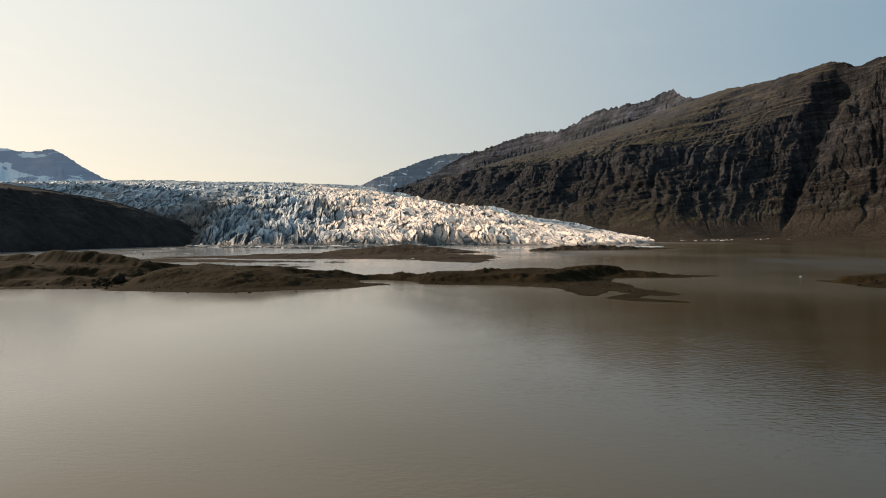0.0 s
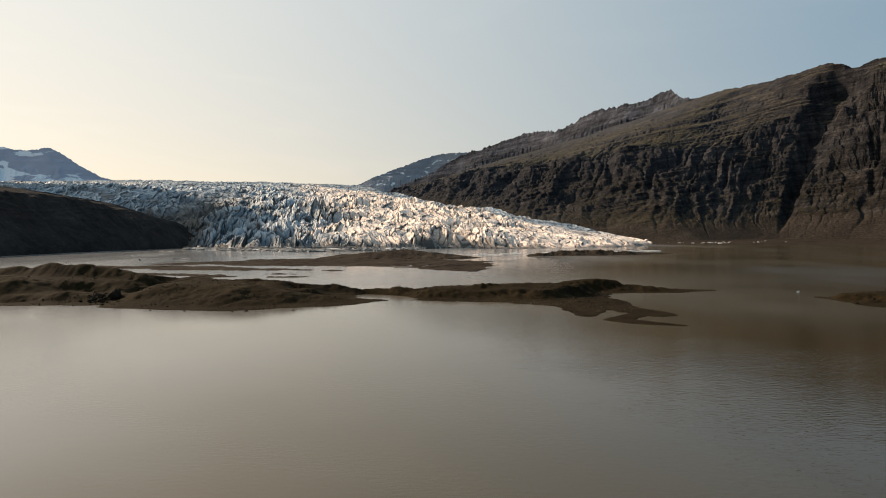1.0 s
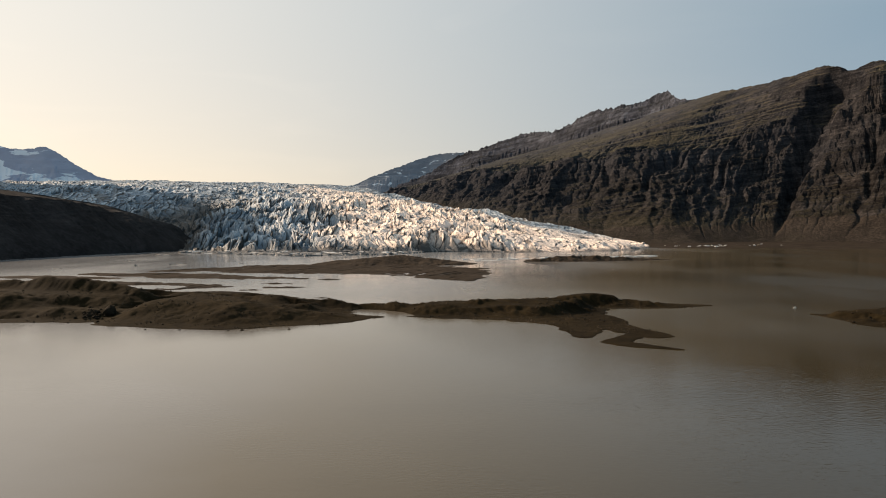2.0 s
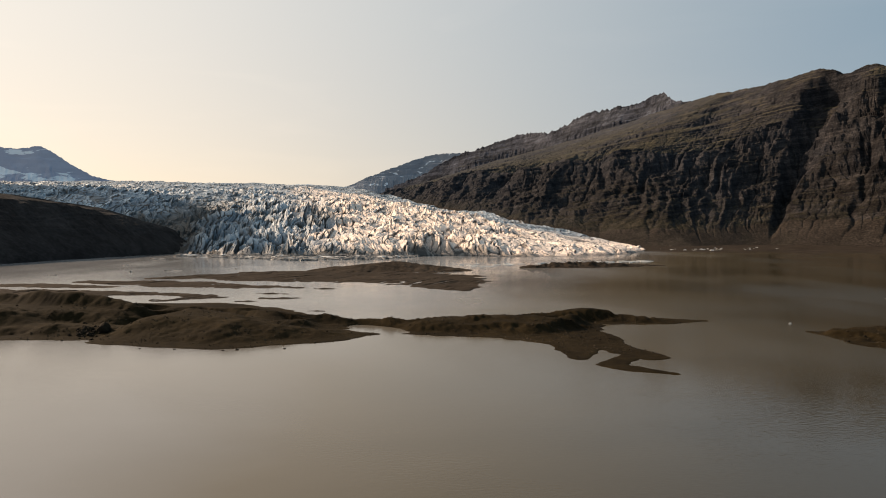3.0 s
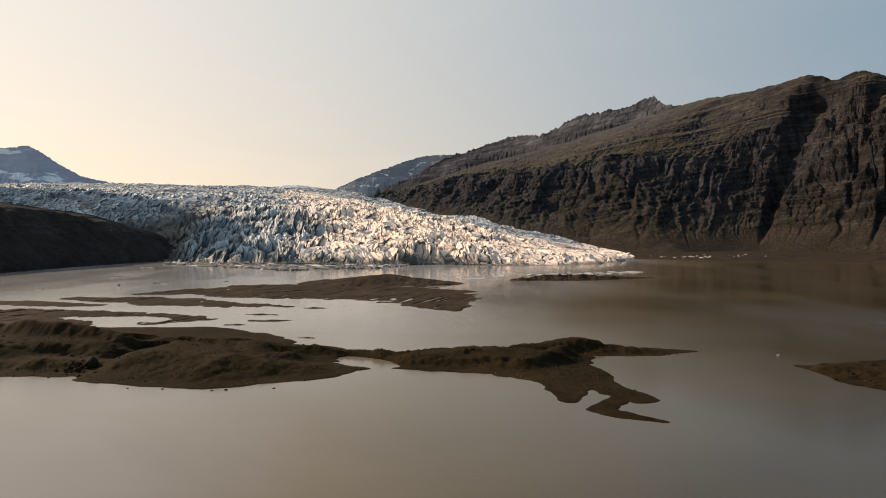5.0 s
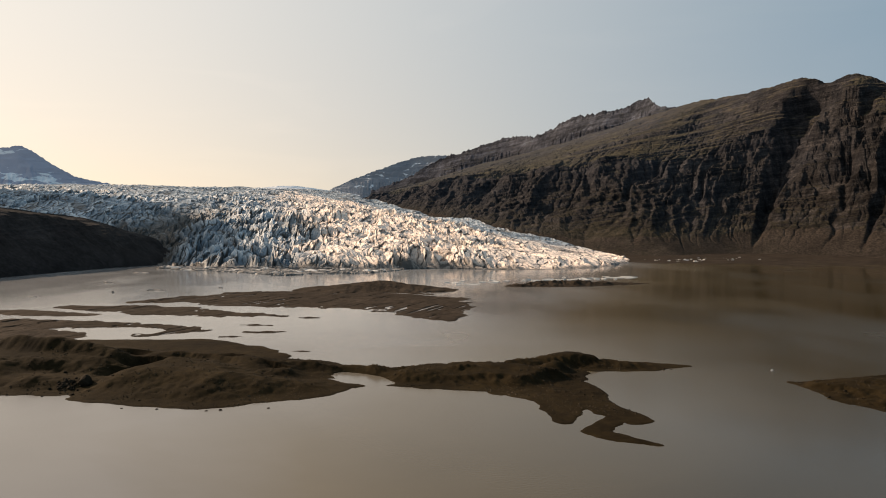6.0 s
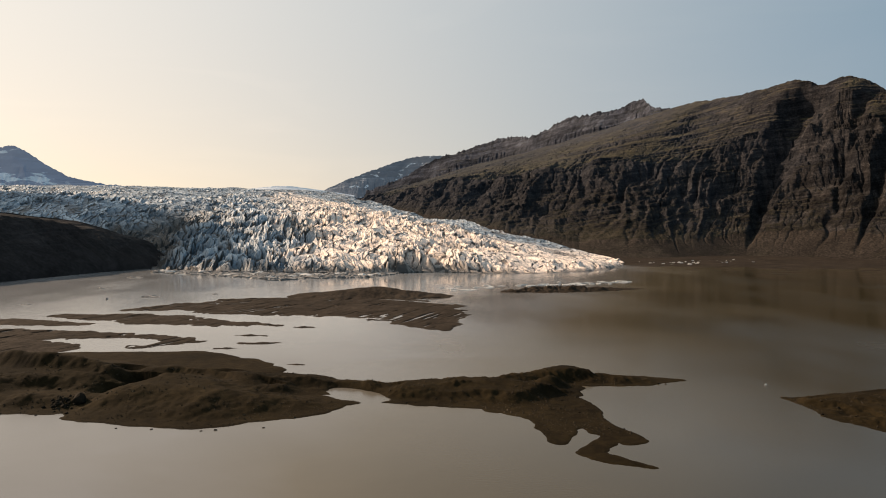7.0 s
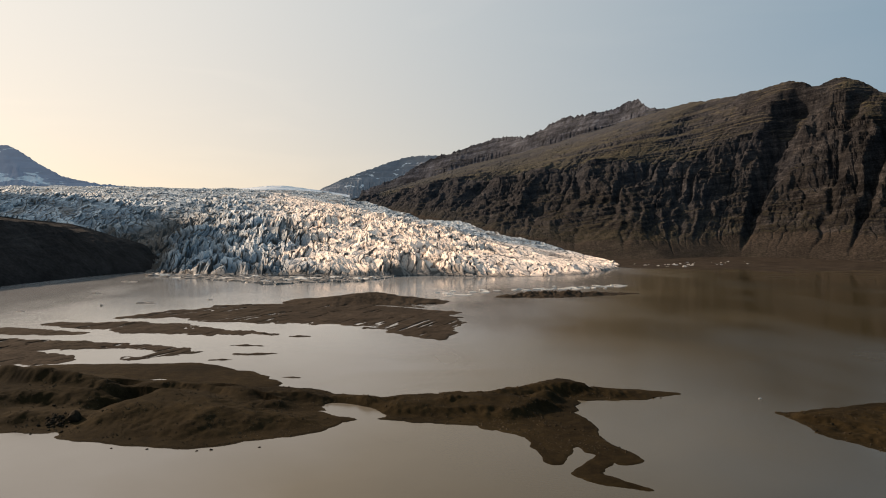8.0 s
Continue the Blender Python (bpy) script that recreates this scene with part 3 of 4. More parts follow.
def glacier_base(x, y):
    zr = np.interp(y, [700, 968, 1150, 1300, 1550, 1900, 2200, 2500], [12, 8, 33, 49, 73, 125, 166, 182])
    zm = np.interp(y, [700, 760, 860, 923, 1342, 1800, 2200, 2500], [10, 15, 24, 38, 100, 146, 175, 182])
    zl = np.interp(y, [700, 800, 900, 930, 1100, 1342, 1800, 2200, 2500], [6, 16, 36, 50, 86, 112, 153, 175, 182])
    q = np.clip((right_margin(y) - x) / 360.0, 0, 2.2)
    z = np.where(q < 1, zr + (zm - zr) * smooth(0, 1, q), zm + (zl - zm) * smooth(0, 1, q - 1))
    return z


rows, cols = 830, 1120
gy = (600 * (2420 / 600.0) ** np.linspace(0, 1, rows))[:, None] + np.zeros((1, cols))
gx = np.linspace(-0.72, 0.34, cols)[None, :] * gy
s = gy - glacier_front(gx + 8 * fbm(gx / 30, gy / 30, 81, 3))
side = right_margin(gy) - gx
# the trough between the side icefall and the main lobe
trough_x = np.interp(gy, [700, 800, 950, 1200, 1500], [-290, -325, -345, -335, -300]) + 25 * fbm(gx / 80, gy / 80, 97, 3)
trough = np.exp(-((gx - trough_x) / 52) ** 2) * smooth(1250, 900, gy)
dome = np.exp(-((gx + 150) / 150) ** 2 - ((gy - 900) / 170) ** 2)
wx_ = gx + 10 * fbm(gx / 50, gy / 50, 83, 3)
wy_ = gy + 10 * fbm(gx / 50, gy / 50, 85, 3)
def blocks(x, y, wide, deep, seed, tilt, way=0.0, loose=1.0):
    """Tilted ice blocks between crevasses: how far from the crack, the block's own number, and the lie of its top."""
    f1, f2, rnd, ox, oy = worley(x / wide, y / deep, seed)
    ang = way + 2 * np.pi * (rnd * 7.31 % 1.0 - 0.5) * loose
    gap = np.clip(f2 - f1, 0, 0.18) / 0.18
    return gap, rnd, tilt * (np.cos(ang) * ox * wide + 0.6 * np.sin(ang) * oy * deep)


lean_x = wx_ + 0.30 * wy_
gap, rnd, tilted = blocks(lean_x, wy_ - 0.25 * wx_, 7.4, 21.0, 87, 0.62, 0.25, 0.25)
gap2, rnd2, tilted2 = blocks(lean_x, wy_ - 0.2 * wx_, 3.2, 9.0, 89, 0.7, 0.25, 0.35)
fins = ridged((wx_ + 0.3 * wy_) / 34, (wy_ - 0.5 * wx_) / 90, 91, 2, 0.5) - 0.9
blades = ridged((wx_ + 0.45 * wy_) / 12, (wy_ - 0.4 * wx_) / 40, 92, 1) - 0.75
splinter = ridged((wx_ + 0.3 * wy_) / 3.4, wy_ / 8.5, 94, 2, 0.5) - 1.0
broken = 0.30 + 0.55 * smooth(-0.35, 0.45, fbm(gx / 140, gy / 110, 93, 3) + 0.35 * dome)
broken = broken * (1 + 0.85 * dome) * (1 - 0.55 * smooth(-20, 170, gx)) * (1 - 0.5 * smooth(1150, 1700, gy)) * (1 - 0.25 * smooth(-300, -380, gx))
block = (gap ** 0.6 - 0.8) * 3.4 + 4.2 * rnd ** 1.5 + tilted + 0.6 * tilted2 + (gap2 ** 0.6 - 0.8) * 1.3 + 4.5 * blades + 1.0 * splinter
front_ramp = 1 - np.exp(-np.clip(s, 0, 400) / (15 + 90 * smooth(30, 170, gx)))
gz = glacier_base(gx, gy) * front_ramp + (block - 1.0 + 8.0 * fins) * broken * smooth(0, 12, s)
gz = gz + 6 * fbm(gx / 150, gy / 120, 95, 3) * front_ramp + 9 * dome - 17 * trough
gz = gz - 25 * smooth(6, -42, side)
gz = np.where(s < 0, -3.0, gz)
inside = (s > -4) & (side > -45)
keep = inside[:-1, :-1] & inside[1:, 1:]
glacier = tagged(new("glacier"), "crevassed glacier tongue of white and blue ice with dirt bands", "glacier")
sc, tc = s[:-1, :-1], (gx - trough_x)[:-1, :-1]
# ice colour follows relief: darker in the hollows, paler on the crests
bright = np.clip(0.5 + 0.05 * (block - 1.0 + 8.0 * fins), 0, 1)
silt = np.clip(1.3 * trough + 0.7 * smooth(150, 30, s) * smooth(-260, -310, gx) + 1.3 * smooth(1.0, 0.45, gap) * (rnd > 0.30) + 0.9 * smooth(0.5, 0.1, gap2) * (rnd2 > 0.55) + 0.9 * smooth(26, 2, s)
               + 0.7 * smooth(0.3, 0.75, fbm((gx + 0.45 * gy) / 40, gy / 160, 99, 4)), 0, 1.2)
# warm sunlit tint painted on the middle lobe, shade-blue ice colour on either side
lobe_left = np.interp(gy, [650, 720, 923, 1342, 1900], [-110, -120, -165, -275, -400])
ragged = 45 * fbm(gx / 45, gy / 90, 117, 4)
sun_tint = smooth(-25, 45, gx - lobe_left + ragged) * (1 - smooth(1000, 1090, gy) * smooth(215, 155, side + 0.6 * ragged)) * (1 - 0.6 * smooth(1500, 1900, gy))
sun_tint = np.clip(sun_tint + 0.22 * smooth(0.1, 0.6, fbm(gx / 25, gy / 45, 119, 4)) * smooth(-140, 0, gx - lobe_left), 0, 1)
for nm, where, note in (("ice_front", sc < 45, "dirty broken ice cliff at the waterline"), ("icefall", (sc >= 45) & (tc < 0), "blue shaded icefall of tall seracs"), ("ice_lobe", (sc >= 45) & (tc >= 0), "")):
    ob = sheet(nm, gx, gy, gz, ICE, keep & where, glacier, False, (("silt", silt), ("sun_tint", sun_tint), ("crest", bright)))
    if note:
        tagged(ob, note)


# low dirty shelf of broken ice before the front
hx, hy = np.meshgrid(np.arange(-275, -10, 1.0), np.arange(590, 760, 1.0))
shelf_edge = np.interp(hx, [-275, -240, -186, -145, -124, -95, -45, -22, -10], [742, 690, 652, 622, 596, 618, 634, 676, 712]) + 7 * fbm(hx / 18, hy / 18, 111, 4)
gap3, rnd3, tilted3 = blocks(hx + 0.3 * hy, hy, 8.0, 6.0, 113, 0.10)
hz = 0.25 + 1.6 * gap3 * rnd3 ** 1.5 + tilted3 - 1.1 * (1 - gap3) + 0.4 * fbm(hx / 5, hy / 5, 115, 3)
hz = np.where(hy > shelf_edge, hz, -0.8)
out_there = (hz > -0.7) & (hy < glacier_front(hx) + 12)
sheet("ice_shelf", hx, hy, hz, DIRTY_ICE, out_there[:-1, :-1] | out_there[1:, 1:], glacier, False)


# ---- mountains: rows of (foot, edge, crest) stations, worn by running water ----
def wear(x, y, z, fixed, rounds, strength):
    """Streams cut a slope: each point drains to its steepest neighbour and is lowered by the water that gathers there."""
    n, m = z.shape
    idx = np.arange(n * m).reshape(n, m)
    hold = fixed.ravel().tolist()
    area = np.ones((n, m))
    area[1:-1, 1:-1] = 0.25 * np.hypot(x[2:, 1:-1] - x[:-2, 1:-1], y[2:, 1:-1] - y[:-2, 1:-1]) * np.hypot(x[1:-1, 2:] - x[1:-1, :-2], y[1:-1, 2:] - y[1:-1, :-2])
    for _ in range(rounds):
        best, to, reach = np.zeros((n, m)), idx.copy(), np.ones((n, m))
        for a, b in ((-1, 0), (1, 0), (0, -1), (0, 1), (-1, -1), (-1, 1), (1, -1), (1, 1)):
            here = (slice(max(0, -a), n - max(0, a)), slice(max(0, -b), m - max(0, b)))
            there = (slice(max(0, a), n - max(0, -a)), slice(max(0, b), m - max(0, -b)))
            far = np.hypot(x[here] - x[there], y[here] - y[there]) + 0.3
            fall = (z[here] - z[there]) / far
            more = fall > best[here]
            best[here] = np.where(more, fall, best[here])
            to[here] = np.where(more, idx[there], to[here])
            reach[here] = np.where(more, far, reach[here])
        order = np.argsort(z.ravel(), kind="stable")
        flow, down = area.ravel().tolist(), to.ravel().tolist()
        for i in order[::-1].tolist():
            if down[i] != i:
                flow[down[i]] += flow[i]
        cut = (strength * np.sqrt(np.minimum(np.asarray(flow), 20000.0)) / reach.ravel()).tolist()
        level = z.ravel().tolist()
        for i in order.tolist():
            if not hold[i] and down[i] != i:
                level[i] = (level[i] + cut[i] * level[down[i]]) / (1 + cut[i])
        z = np.asarray(level).reshape(n, m)
        z[1:-1, 1:-1] += 0.10 * (~fixed[1:-1, 1:-1]) * (z[2:, 1:-1] + z[:-2, 1:-1] + z[1:-1, 2:] + z[1:-1, :-2] - 4 * z[1:-1, 1:-1])
    return z


def massif(name, label, stations, material, n, m, seed, relief=14.0, size=120.0, step=6.0, bench=0.7, rounds=5, strength=0.05, profile=0.5, back=0.5, skyline=6.0, ravines=(), bluffs=(), category="mountain", curve=None, crumble=1.0, lean=0.6, turf=0.0, dip=0.0):
    """stations: rows of foot xyz, cliff edge xyz, crest xyz along the range."""
    st = np.asarray(stations, float)
    along = np.concatenate([[0], np.cumsum(np.hypot(*(st[1:, 3:5] - st[:-1, 3:5]).T))])
    # closer spacing where the range is near, wide spacing round the corner of the valley
    grid = np.linspace(0, along[-1], 2000)
    mid = spline(grid, along, st)
    weight = 1.0 / np.hypot(mid[:, 3], mid[:, 4]) * np.where(np.abs(mid[:, 3]) > 0.80 * mid[:, 4], 0.2, 1.0)
    total = np.concatenate([[0], np.cumsum(0.5 * (weight[1:] + weight[:-1]))])
    u = np.interp(np.linspace(0, total[-1], n), total, grid)
    line = spline(u, along, st)
    foot, edge, crest = line[:, None, 0:3], line[:, None, 3:6], line[:, None, 6:9]
    v = np.concatenate([np.linspace(0, 1, m), np.linspace(1, 1.25, 9)[1:]])[None, :, None]
    t1, t2 = np.clip(v / profile, 0, 1), np.clip((v - profile) / (1 - profile), 0, 1)
    p = foot + (edge - foot) * t1 + (crest - edge) * t2
    run = np.clip(v[..., 0] / profile, 0, 1)
    lift = foot[..., 2] + (edge[..., 2] - foot[..., 2]) * ((0.35 * run + 0.65 * run ** 1.9) if curve is None else run ** curve)
    z = np.where(v[..., 0] <= profile, lift, p[..., 2])
    out = (foot - edge)[..., :2]
    out = out / np.linalg.norm(out, axis=-1, keepdims=True)
    x, y = p[..., 0] + 0 * z, p[..., 1] + 0 * z
    uu, vv = u[:, None] + 0 * z, v[..., 0] + 0 * z
    cliff = smooth(profile * 0.12, profile * 0.75, vv) * (1 - 0.82 * smooth(profile * 0.9, profile * 1.15, vv)) * (1 - smooth(0.85, 0.99, vv))
    # spurs and hollows before the water works on them
    wob = uu + lean * z + 0.35 * size * fbm(uu / size, z / size, seed, 4)
    z0 = z
    z = z + relief * cliff * (fbm(wob / size, z0 / (2.2 * size), seed + 2, 5, 0.55) + 0.5 * fbm(wob / (0.35 * size), z0 / (0.6 * size), seed + 3, 4, 0.6) + 0.35 * np.abs(fbm(x / 30, y / 30, seed + 4, 4, 0.6)))
    for at, width, deep, slant, low, high in ravines:
        bend = 12 * fbm(uu / 70, z0 / 55, seed + 12, 3)
        spread = width * (0.22 + z0 / 250)
        q = (uu + bend - at + slant * z0) / spread
        q = np.where(q < 0, q * 0.8, q * 1.25)
        z = z - deep * np.exp(-np.abs(q) ** 2.4) * smooth(low - 0.06, low + 0.32, vv) * (1 - smooth(high - 0.12, high + 0.02, vv))
    raw = z
    z = wear(x, y, z, (vv >= 0.985) | (vv <= 0.0), rounds, strength)
    z = raw + (z - raw) * smooth(0.0, 0.25, vv) * (1 - turf * smooth(profile * 0.95, profile * 1.2, vv))
    # steep bluffs: height gathers into one step
    for at, half, low, tall in bluffs:
        here = np.exp(-((uu - at) / half) ** 4)
        rim = low + 7 * fbm(uu / 45, uu * 0, seed + 40, 4)
        z = z + here * tall * (smooth(-5, 5, z - rim) - smooth(-5, 95, z - rim)) * (1 - smooth(0.95, 1.0, vv))
    # layers of lava: uneven benches and risers, with a slight dip
    strata = smooth(0.13, 0.28, vv) * (1 - 0.8 * smooth(0.95, 1.0, vv))
    high_up = smooth(profile * 0.9, profile * 1.1, vv)
    layer = z + 5 * fbm(uu / 190, vv * 3, seed + 6, 3) + 0.015 * uu + dip * np.clip(uu - 930, 0, 1400)
    for thick, share, patch in ((step, bench * (1 - 0.6 * turf * high_up), 90), (step * 2.9, bench * (0.6 + 0.3 * high_up), 160)):
        k = layer / thick
        k = k + 0.35 * np.sin(k * 2.39 + seed)
        part_of = k - np.floor(k)
        on = share * (0.25 + 0.75 * smooth(-0.35, 0.4, fbm(uu / patch, z / (patch * 0.6), seed + 16, 4)))
        z = z + strata * on * thick * (smooth(0.45, 0.9, part_of) - part_of)
    grit = crumble * (1.6 * fbm(x / 11, y / 11, seed + 20, 5, 0.62) + 0.8 * np.abs(fbm(wob / 9, z / 26, seed + 21, 3)) * cliff)
    z = z + grit * (0.18 + 0.82 * cliff) * smooth(0.0, 0.05, vv) * (1 - smooth(0.97, 1.0, vv))
    z = z + skyline * smooth(0.9, 1.0, vv) * (0.8 * fbm(uu / 60, vv * 3, seed + 10, 6, 0.58) + 0.5 * fbm(uu / 18, vv * 3, seed + 11, 3))
    behind = np.clip(vv - 1.0, 0, 1)
    z = z - back * behind * 1600
    x = x - out[..., 0] * behind * 600
    y = y - out[..., 1] * behind * 600
    thing = tagged(new(name), label, category)
    vc = vv[:-1, :-1]
    for nm, a, b in (("talus_slope", -1, 0.14), ("cliff_face", 0.14, profile), ("summit_slope", profile, 2)):
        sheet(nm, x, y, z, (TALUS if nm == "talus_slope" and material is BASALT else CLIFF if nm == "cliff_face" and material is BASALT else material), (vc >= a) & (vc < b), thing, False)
    return thing


massif("mountain", "steep brown basalt mountain with gullies and grassy shoulders", [
    (1010, 560, -3, 1250, 800, 220, 1450, 950, 330),
    (890, 800, -3, 1080, 1120, 235, 1220, 1280, 330),
    (760, 990, -3, 960, 1330, 250, 1040, 1450, 351),
    (722, 1045, -3, 945, 1405, 295, 1034, 1525, 392),
    (690, 1090, -3, 930, 1480, 330, 1004, 1575, 410),
    (660, 1122, -3, 905, 1520, 322, 974, 1602, 397),
    (630, 1150, -3, 880, 1560, 315, 950, 1630, 414),
    (560, 1178, -3, 749, 1600, 256, 896, 1760, 415),
    (470, 1130, -3, 617, 1600, 208, 880, 1950, 430),
    (380, 1085, -3, 473, 1650, 214, 866, 2150, 452),
    (250, 1150, -3, 375, 1700, 204, 850, 2500, 470),
    (130, 1330, 30, 241, 1760, 186, 720, 2900, 455),
    (20, 1560, 60, 117, 1870, 183, 540, 3200, 420),
    (-90, 1800, 100, -22, 1980, 157, 330, 3500, 390),
    (-190, 2050, 130, -150, 2150, 145, 100, 3700, 330),
    (-300, 2350, 150, -240, 2600, 150, -50, 3800, 300),
], BASALT, 980, 290, 101, relief=19.0, size=105.0, step=5.5, bench=0.85, rounds=5, strength=0.036, turf=0.7, dip=0.15, skyline=3.5,
    ravines=((945, 30, 62, 0.28, 0.10, 0.97), (1170, 13, 9, 0.45, 0.08, 0.5), (790, 12, 16, 0.3, 0.08, 0.75), (715, 18, 28, 0.4, 0.08, 0.9), (1300, 16, 8, 0.5, 0.08, 0.5)),
    bluffs=((800, 120, 338, 26),))
# added mountain, always out of view, tall enough to shade the icefall
massif("shade_mountain", "unseen basalt mountain added to cast shade over the icefall", [
    (-735, 1040, -3, -800, 1075, 140, -860, 1100, 200),
    (-790, 1130, -3, -890, 1150, 360, -960, 1165, 480),
    (-860, 1230, -3, -960, 1245, 400, -1020, 1260, 505),
    (-930, 1340, -3, -1030, 1360, 440, -1095, 1380, 560),
    (-1000, 1450, -3, -1090, 1465, 420, -1150, 1480, 540),
    (-1130, 1640, -3, -1220, 1655, 330, -1280, 1670, 440),
    (-1280, 1880, -3, -1380, 1890, 200, -1450, 1900, 290),
], BASALT, 160, 70, 261)
massif("crag_ridge", "jagged rock ridge in painted haze blue with a pointed summit", [
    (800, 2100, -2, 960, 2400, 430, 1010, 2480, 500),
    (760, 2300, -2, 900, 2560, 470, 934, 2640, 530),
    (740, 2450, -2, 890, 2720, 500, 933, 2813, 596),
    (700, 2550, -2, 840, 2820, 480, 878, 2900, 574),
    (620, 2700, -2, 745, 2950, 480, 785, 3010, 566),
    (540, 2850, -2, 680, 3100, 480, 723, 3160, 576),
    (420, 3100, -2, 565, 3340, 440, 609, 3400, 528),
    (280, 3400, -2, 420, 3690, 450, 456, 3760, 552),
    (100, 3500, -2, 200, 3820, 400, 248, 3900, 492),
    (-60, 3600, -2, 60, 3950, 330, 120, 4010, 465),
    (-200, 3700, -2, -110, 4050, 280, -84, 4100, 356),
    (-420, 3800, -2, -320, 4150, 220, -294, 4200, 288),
], HAZE_CRAG, 460, 130, 151, relief=18.0, size=90.0, step=11.0, profile=0.7, skyline=11.0, strength=0.06)
massif("far_ridge", "distant ridge in painted haze blue with small snow patches", [
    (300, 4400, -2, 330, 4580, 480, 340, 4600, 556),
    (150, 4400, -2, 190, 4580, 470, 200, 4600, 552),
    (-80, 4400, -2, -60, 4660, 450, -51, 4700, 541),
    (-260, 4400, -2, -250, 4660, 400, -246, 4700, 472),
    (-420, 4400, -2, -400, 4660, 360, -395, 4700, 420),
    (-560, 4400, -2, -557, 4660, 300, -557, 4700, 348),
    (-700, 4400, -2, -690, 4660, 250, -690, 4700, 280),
], HAZE_FAR_ROCK, 220, 70, 171, relief=20.0, size=130.0, step=22.0, profile=0.7, skyline=5.0)
massif("snow_peak", "distant mountain peak in painted haze blue, streaked with snow", [
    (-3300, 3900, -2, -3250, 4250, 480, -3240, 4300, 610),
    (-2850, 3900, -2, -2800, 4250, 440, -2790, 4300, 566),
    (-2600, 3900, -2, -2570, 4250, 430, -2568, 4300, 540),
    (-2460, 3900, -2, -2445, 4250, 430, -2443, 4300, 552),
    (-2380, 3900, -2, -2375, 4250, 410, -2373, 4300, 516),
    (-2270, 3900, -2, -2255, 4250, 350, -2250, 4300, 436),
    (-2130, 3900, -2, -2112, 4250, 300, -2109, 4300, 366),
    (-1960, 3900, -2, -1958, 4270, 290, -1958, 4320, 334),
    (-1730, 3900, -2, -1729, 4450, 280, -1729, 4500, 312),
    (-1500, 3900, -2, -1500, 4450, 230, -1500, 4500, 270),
], HAZE_PEAK_ROCK, 300, 90, 191, relief=30.0, size=150.0, step=24.0, bench=0.4, profile=0.75, skyline=7.0)
massif("far_icefield", "distant white ice cap on the horizon", [
    (-1400, 4400, -2, -1390, 4560, 270, -1380, 4600, 292),
    (-1070, 4400, -2, -1068, 4560, 300, -1068, 4600, 324),
    (-880, 4400, -2, -883, 4560, 310, -883, 4600, 340),
    (-620, 4400, -2, -622, 4560, 290, -622, 4600, 313),
    (-400, 4400, -2, -400, 4560, 260, -400, 4600, 280),
], SNOW, 120, 40, 211, relief=2.0, bench=0.1, step=20.0, profile=0.7, skyline=2.0, category="ice cap", rounds=1, strength=0.01)
massif("dark_hillside", "dark shaded scree hillside at the lake shore", [
    (-290, 830, 4, -318, 850, 26, -335, 870, 30),
    (-298, 770, -1, -360, 790, 43, -390, 826, 51),
    (-320, 690, -1, -385, 700, 54, -401, 710, 59),
    (-333, 600, -1, -400, 640, 57, -423, 655, 64),
    (-345, 480, -1, -420, 540, 61, -450, 570, 68),
    (-400, 320, -1, -470, 400, 50, -520, 420, 60),
    (-470, 100, -1, -560, 150, 40, -620, 180, 50),
], HILL, 300, 120, 231, relief=4.0, size=60.0, step=5.0, bench=0.2, rounds=3, strength=0.02, back=0.12, skyline=1.2, category="hillside", curve=0.85, crumble=0.25)


# ---- boulders ----
def boulder_mesh(seed, squat):
    rng = random.Random(seed)
    bm = bmesh.new()
    bmesh.ops.create_icosphere(bm, subdivisions=2, radius=1.0)
    cuts = [(Vector((rng.uniform(-1, 1), rng.uniform(-1, 1), rng.uniform(-0.6, 1))).normalized(), rng.uniform(0.55, 0.85)) for _ in range(9)]
    for v in bm.verts:
        for way, far in cuts:
            over = v.co.dot(way) - far
            if over > 0:
                v.co -= way * over
        v.co *= 1 + 0.10 * noise.noise(v.co * 2.3 + Vector((seed, 0, 0)))
        v.co.z *= squat
    me = bpy.data.meshes.new("boulder")
    bm.to_mesh(me)
    bm.free()
    me.materials.append(STONE)
    return me


STONES = [boulder_mesh(k, 0.55 + 0.06 * (k % 5)) for k in range(10)]


def boulder(x, y, z, size, seed, label, group):
    ob = new("boulder", STONES[seed % len(STONES)])
    ob.location = (x, y, max(z, -0.1) + 0.18 * size)
    rng = random.Random(seed)
    ob.rotation_euler = (rng.uniform(-0.25, 0.25), rng.uniform(-0.25, 0.25), rng.uniform(0, 6.28))
    ob.scale = (size, size * rng.uniform(0.7, 1.0), size * rng.uniform(0.7, 1.1))
    return tagged(ob, label, "boulder", group)


def scatter(height, x, y, sizes, first, label, group, least=None, most=1000):
    """Stones at the places given, on the ground there; least: leave out those on lower ground."""
    z = height(np.asarray(x, float), np.asarray(y, float))
    chosen = [k for k in range(len(z)) if least is None or z[k] > least][:most]
    for k in chosen:
        boulder(x[k], y[k], float(z[k]), sizes[k], first + k, label, group)


MORAINE, ROUND_ISLE = ISLANDS[0], ISLANDS[1]
rng = random.Random(5)
scatter(MORAINE, [-82.0], [172.5], [2.7], 4, "large dark angular boulder on the gravel slope", "boulder heap")
spots = [(rng.uniform(0, 6.28), abs(rng.gauss(0, 1))) for _ in range(70)]
scatter(MORAINE, [-86.5 + 2.4 * r * math.cos(a) for a, r in spots], [171.0 + 2.8 * r * math.sin(a) for a, r in spots], [rng.uniform(0.25, 0.75) for _ in spots], 0, "small broken rock in a heap beside a boulder", "boulder heap")
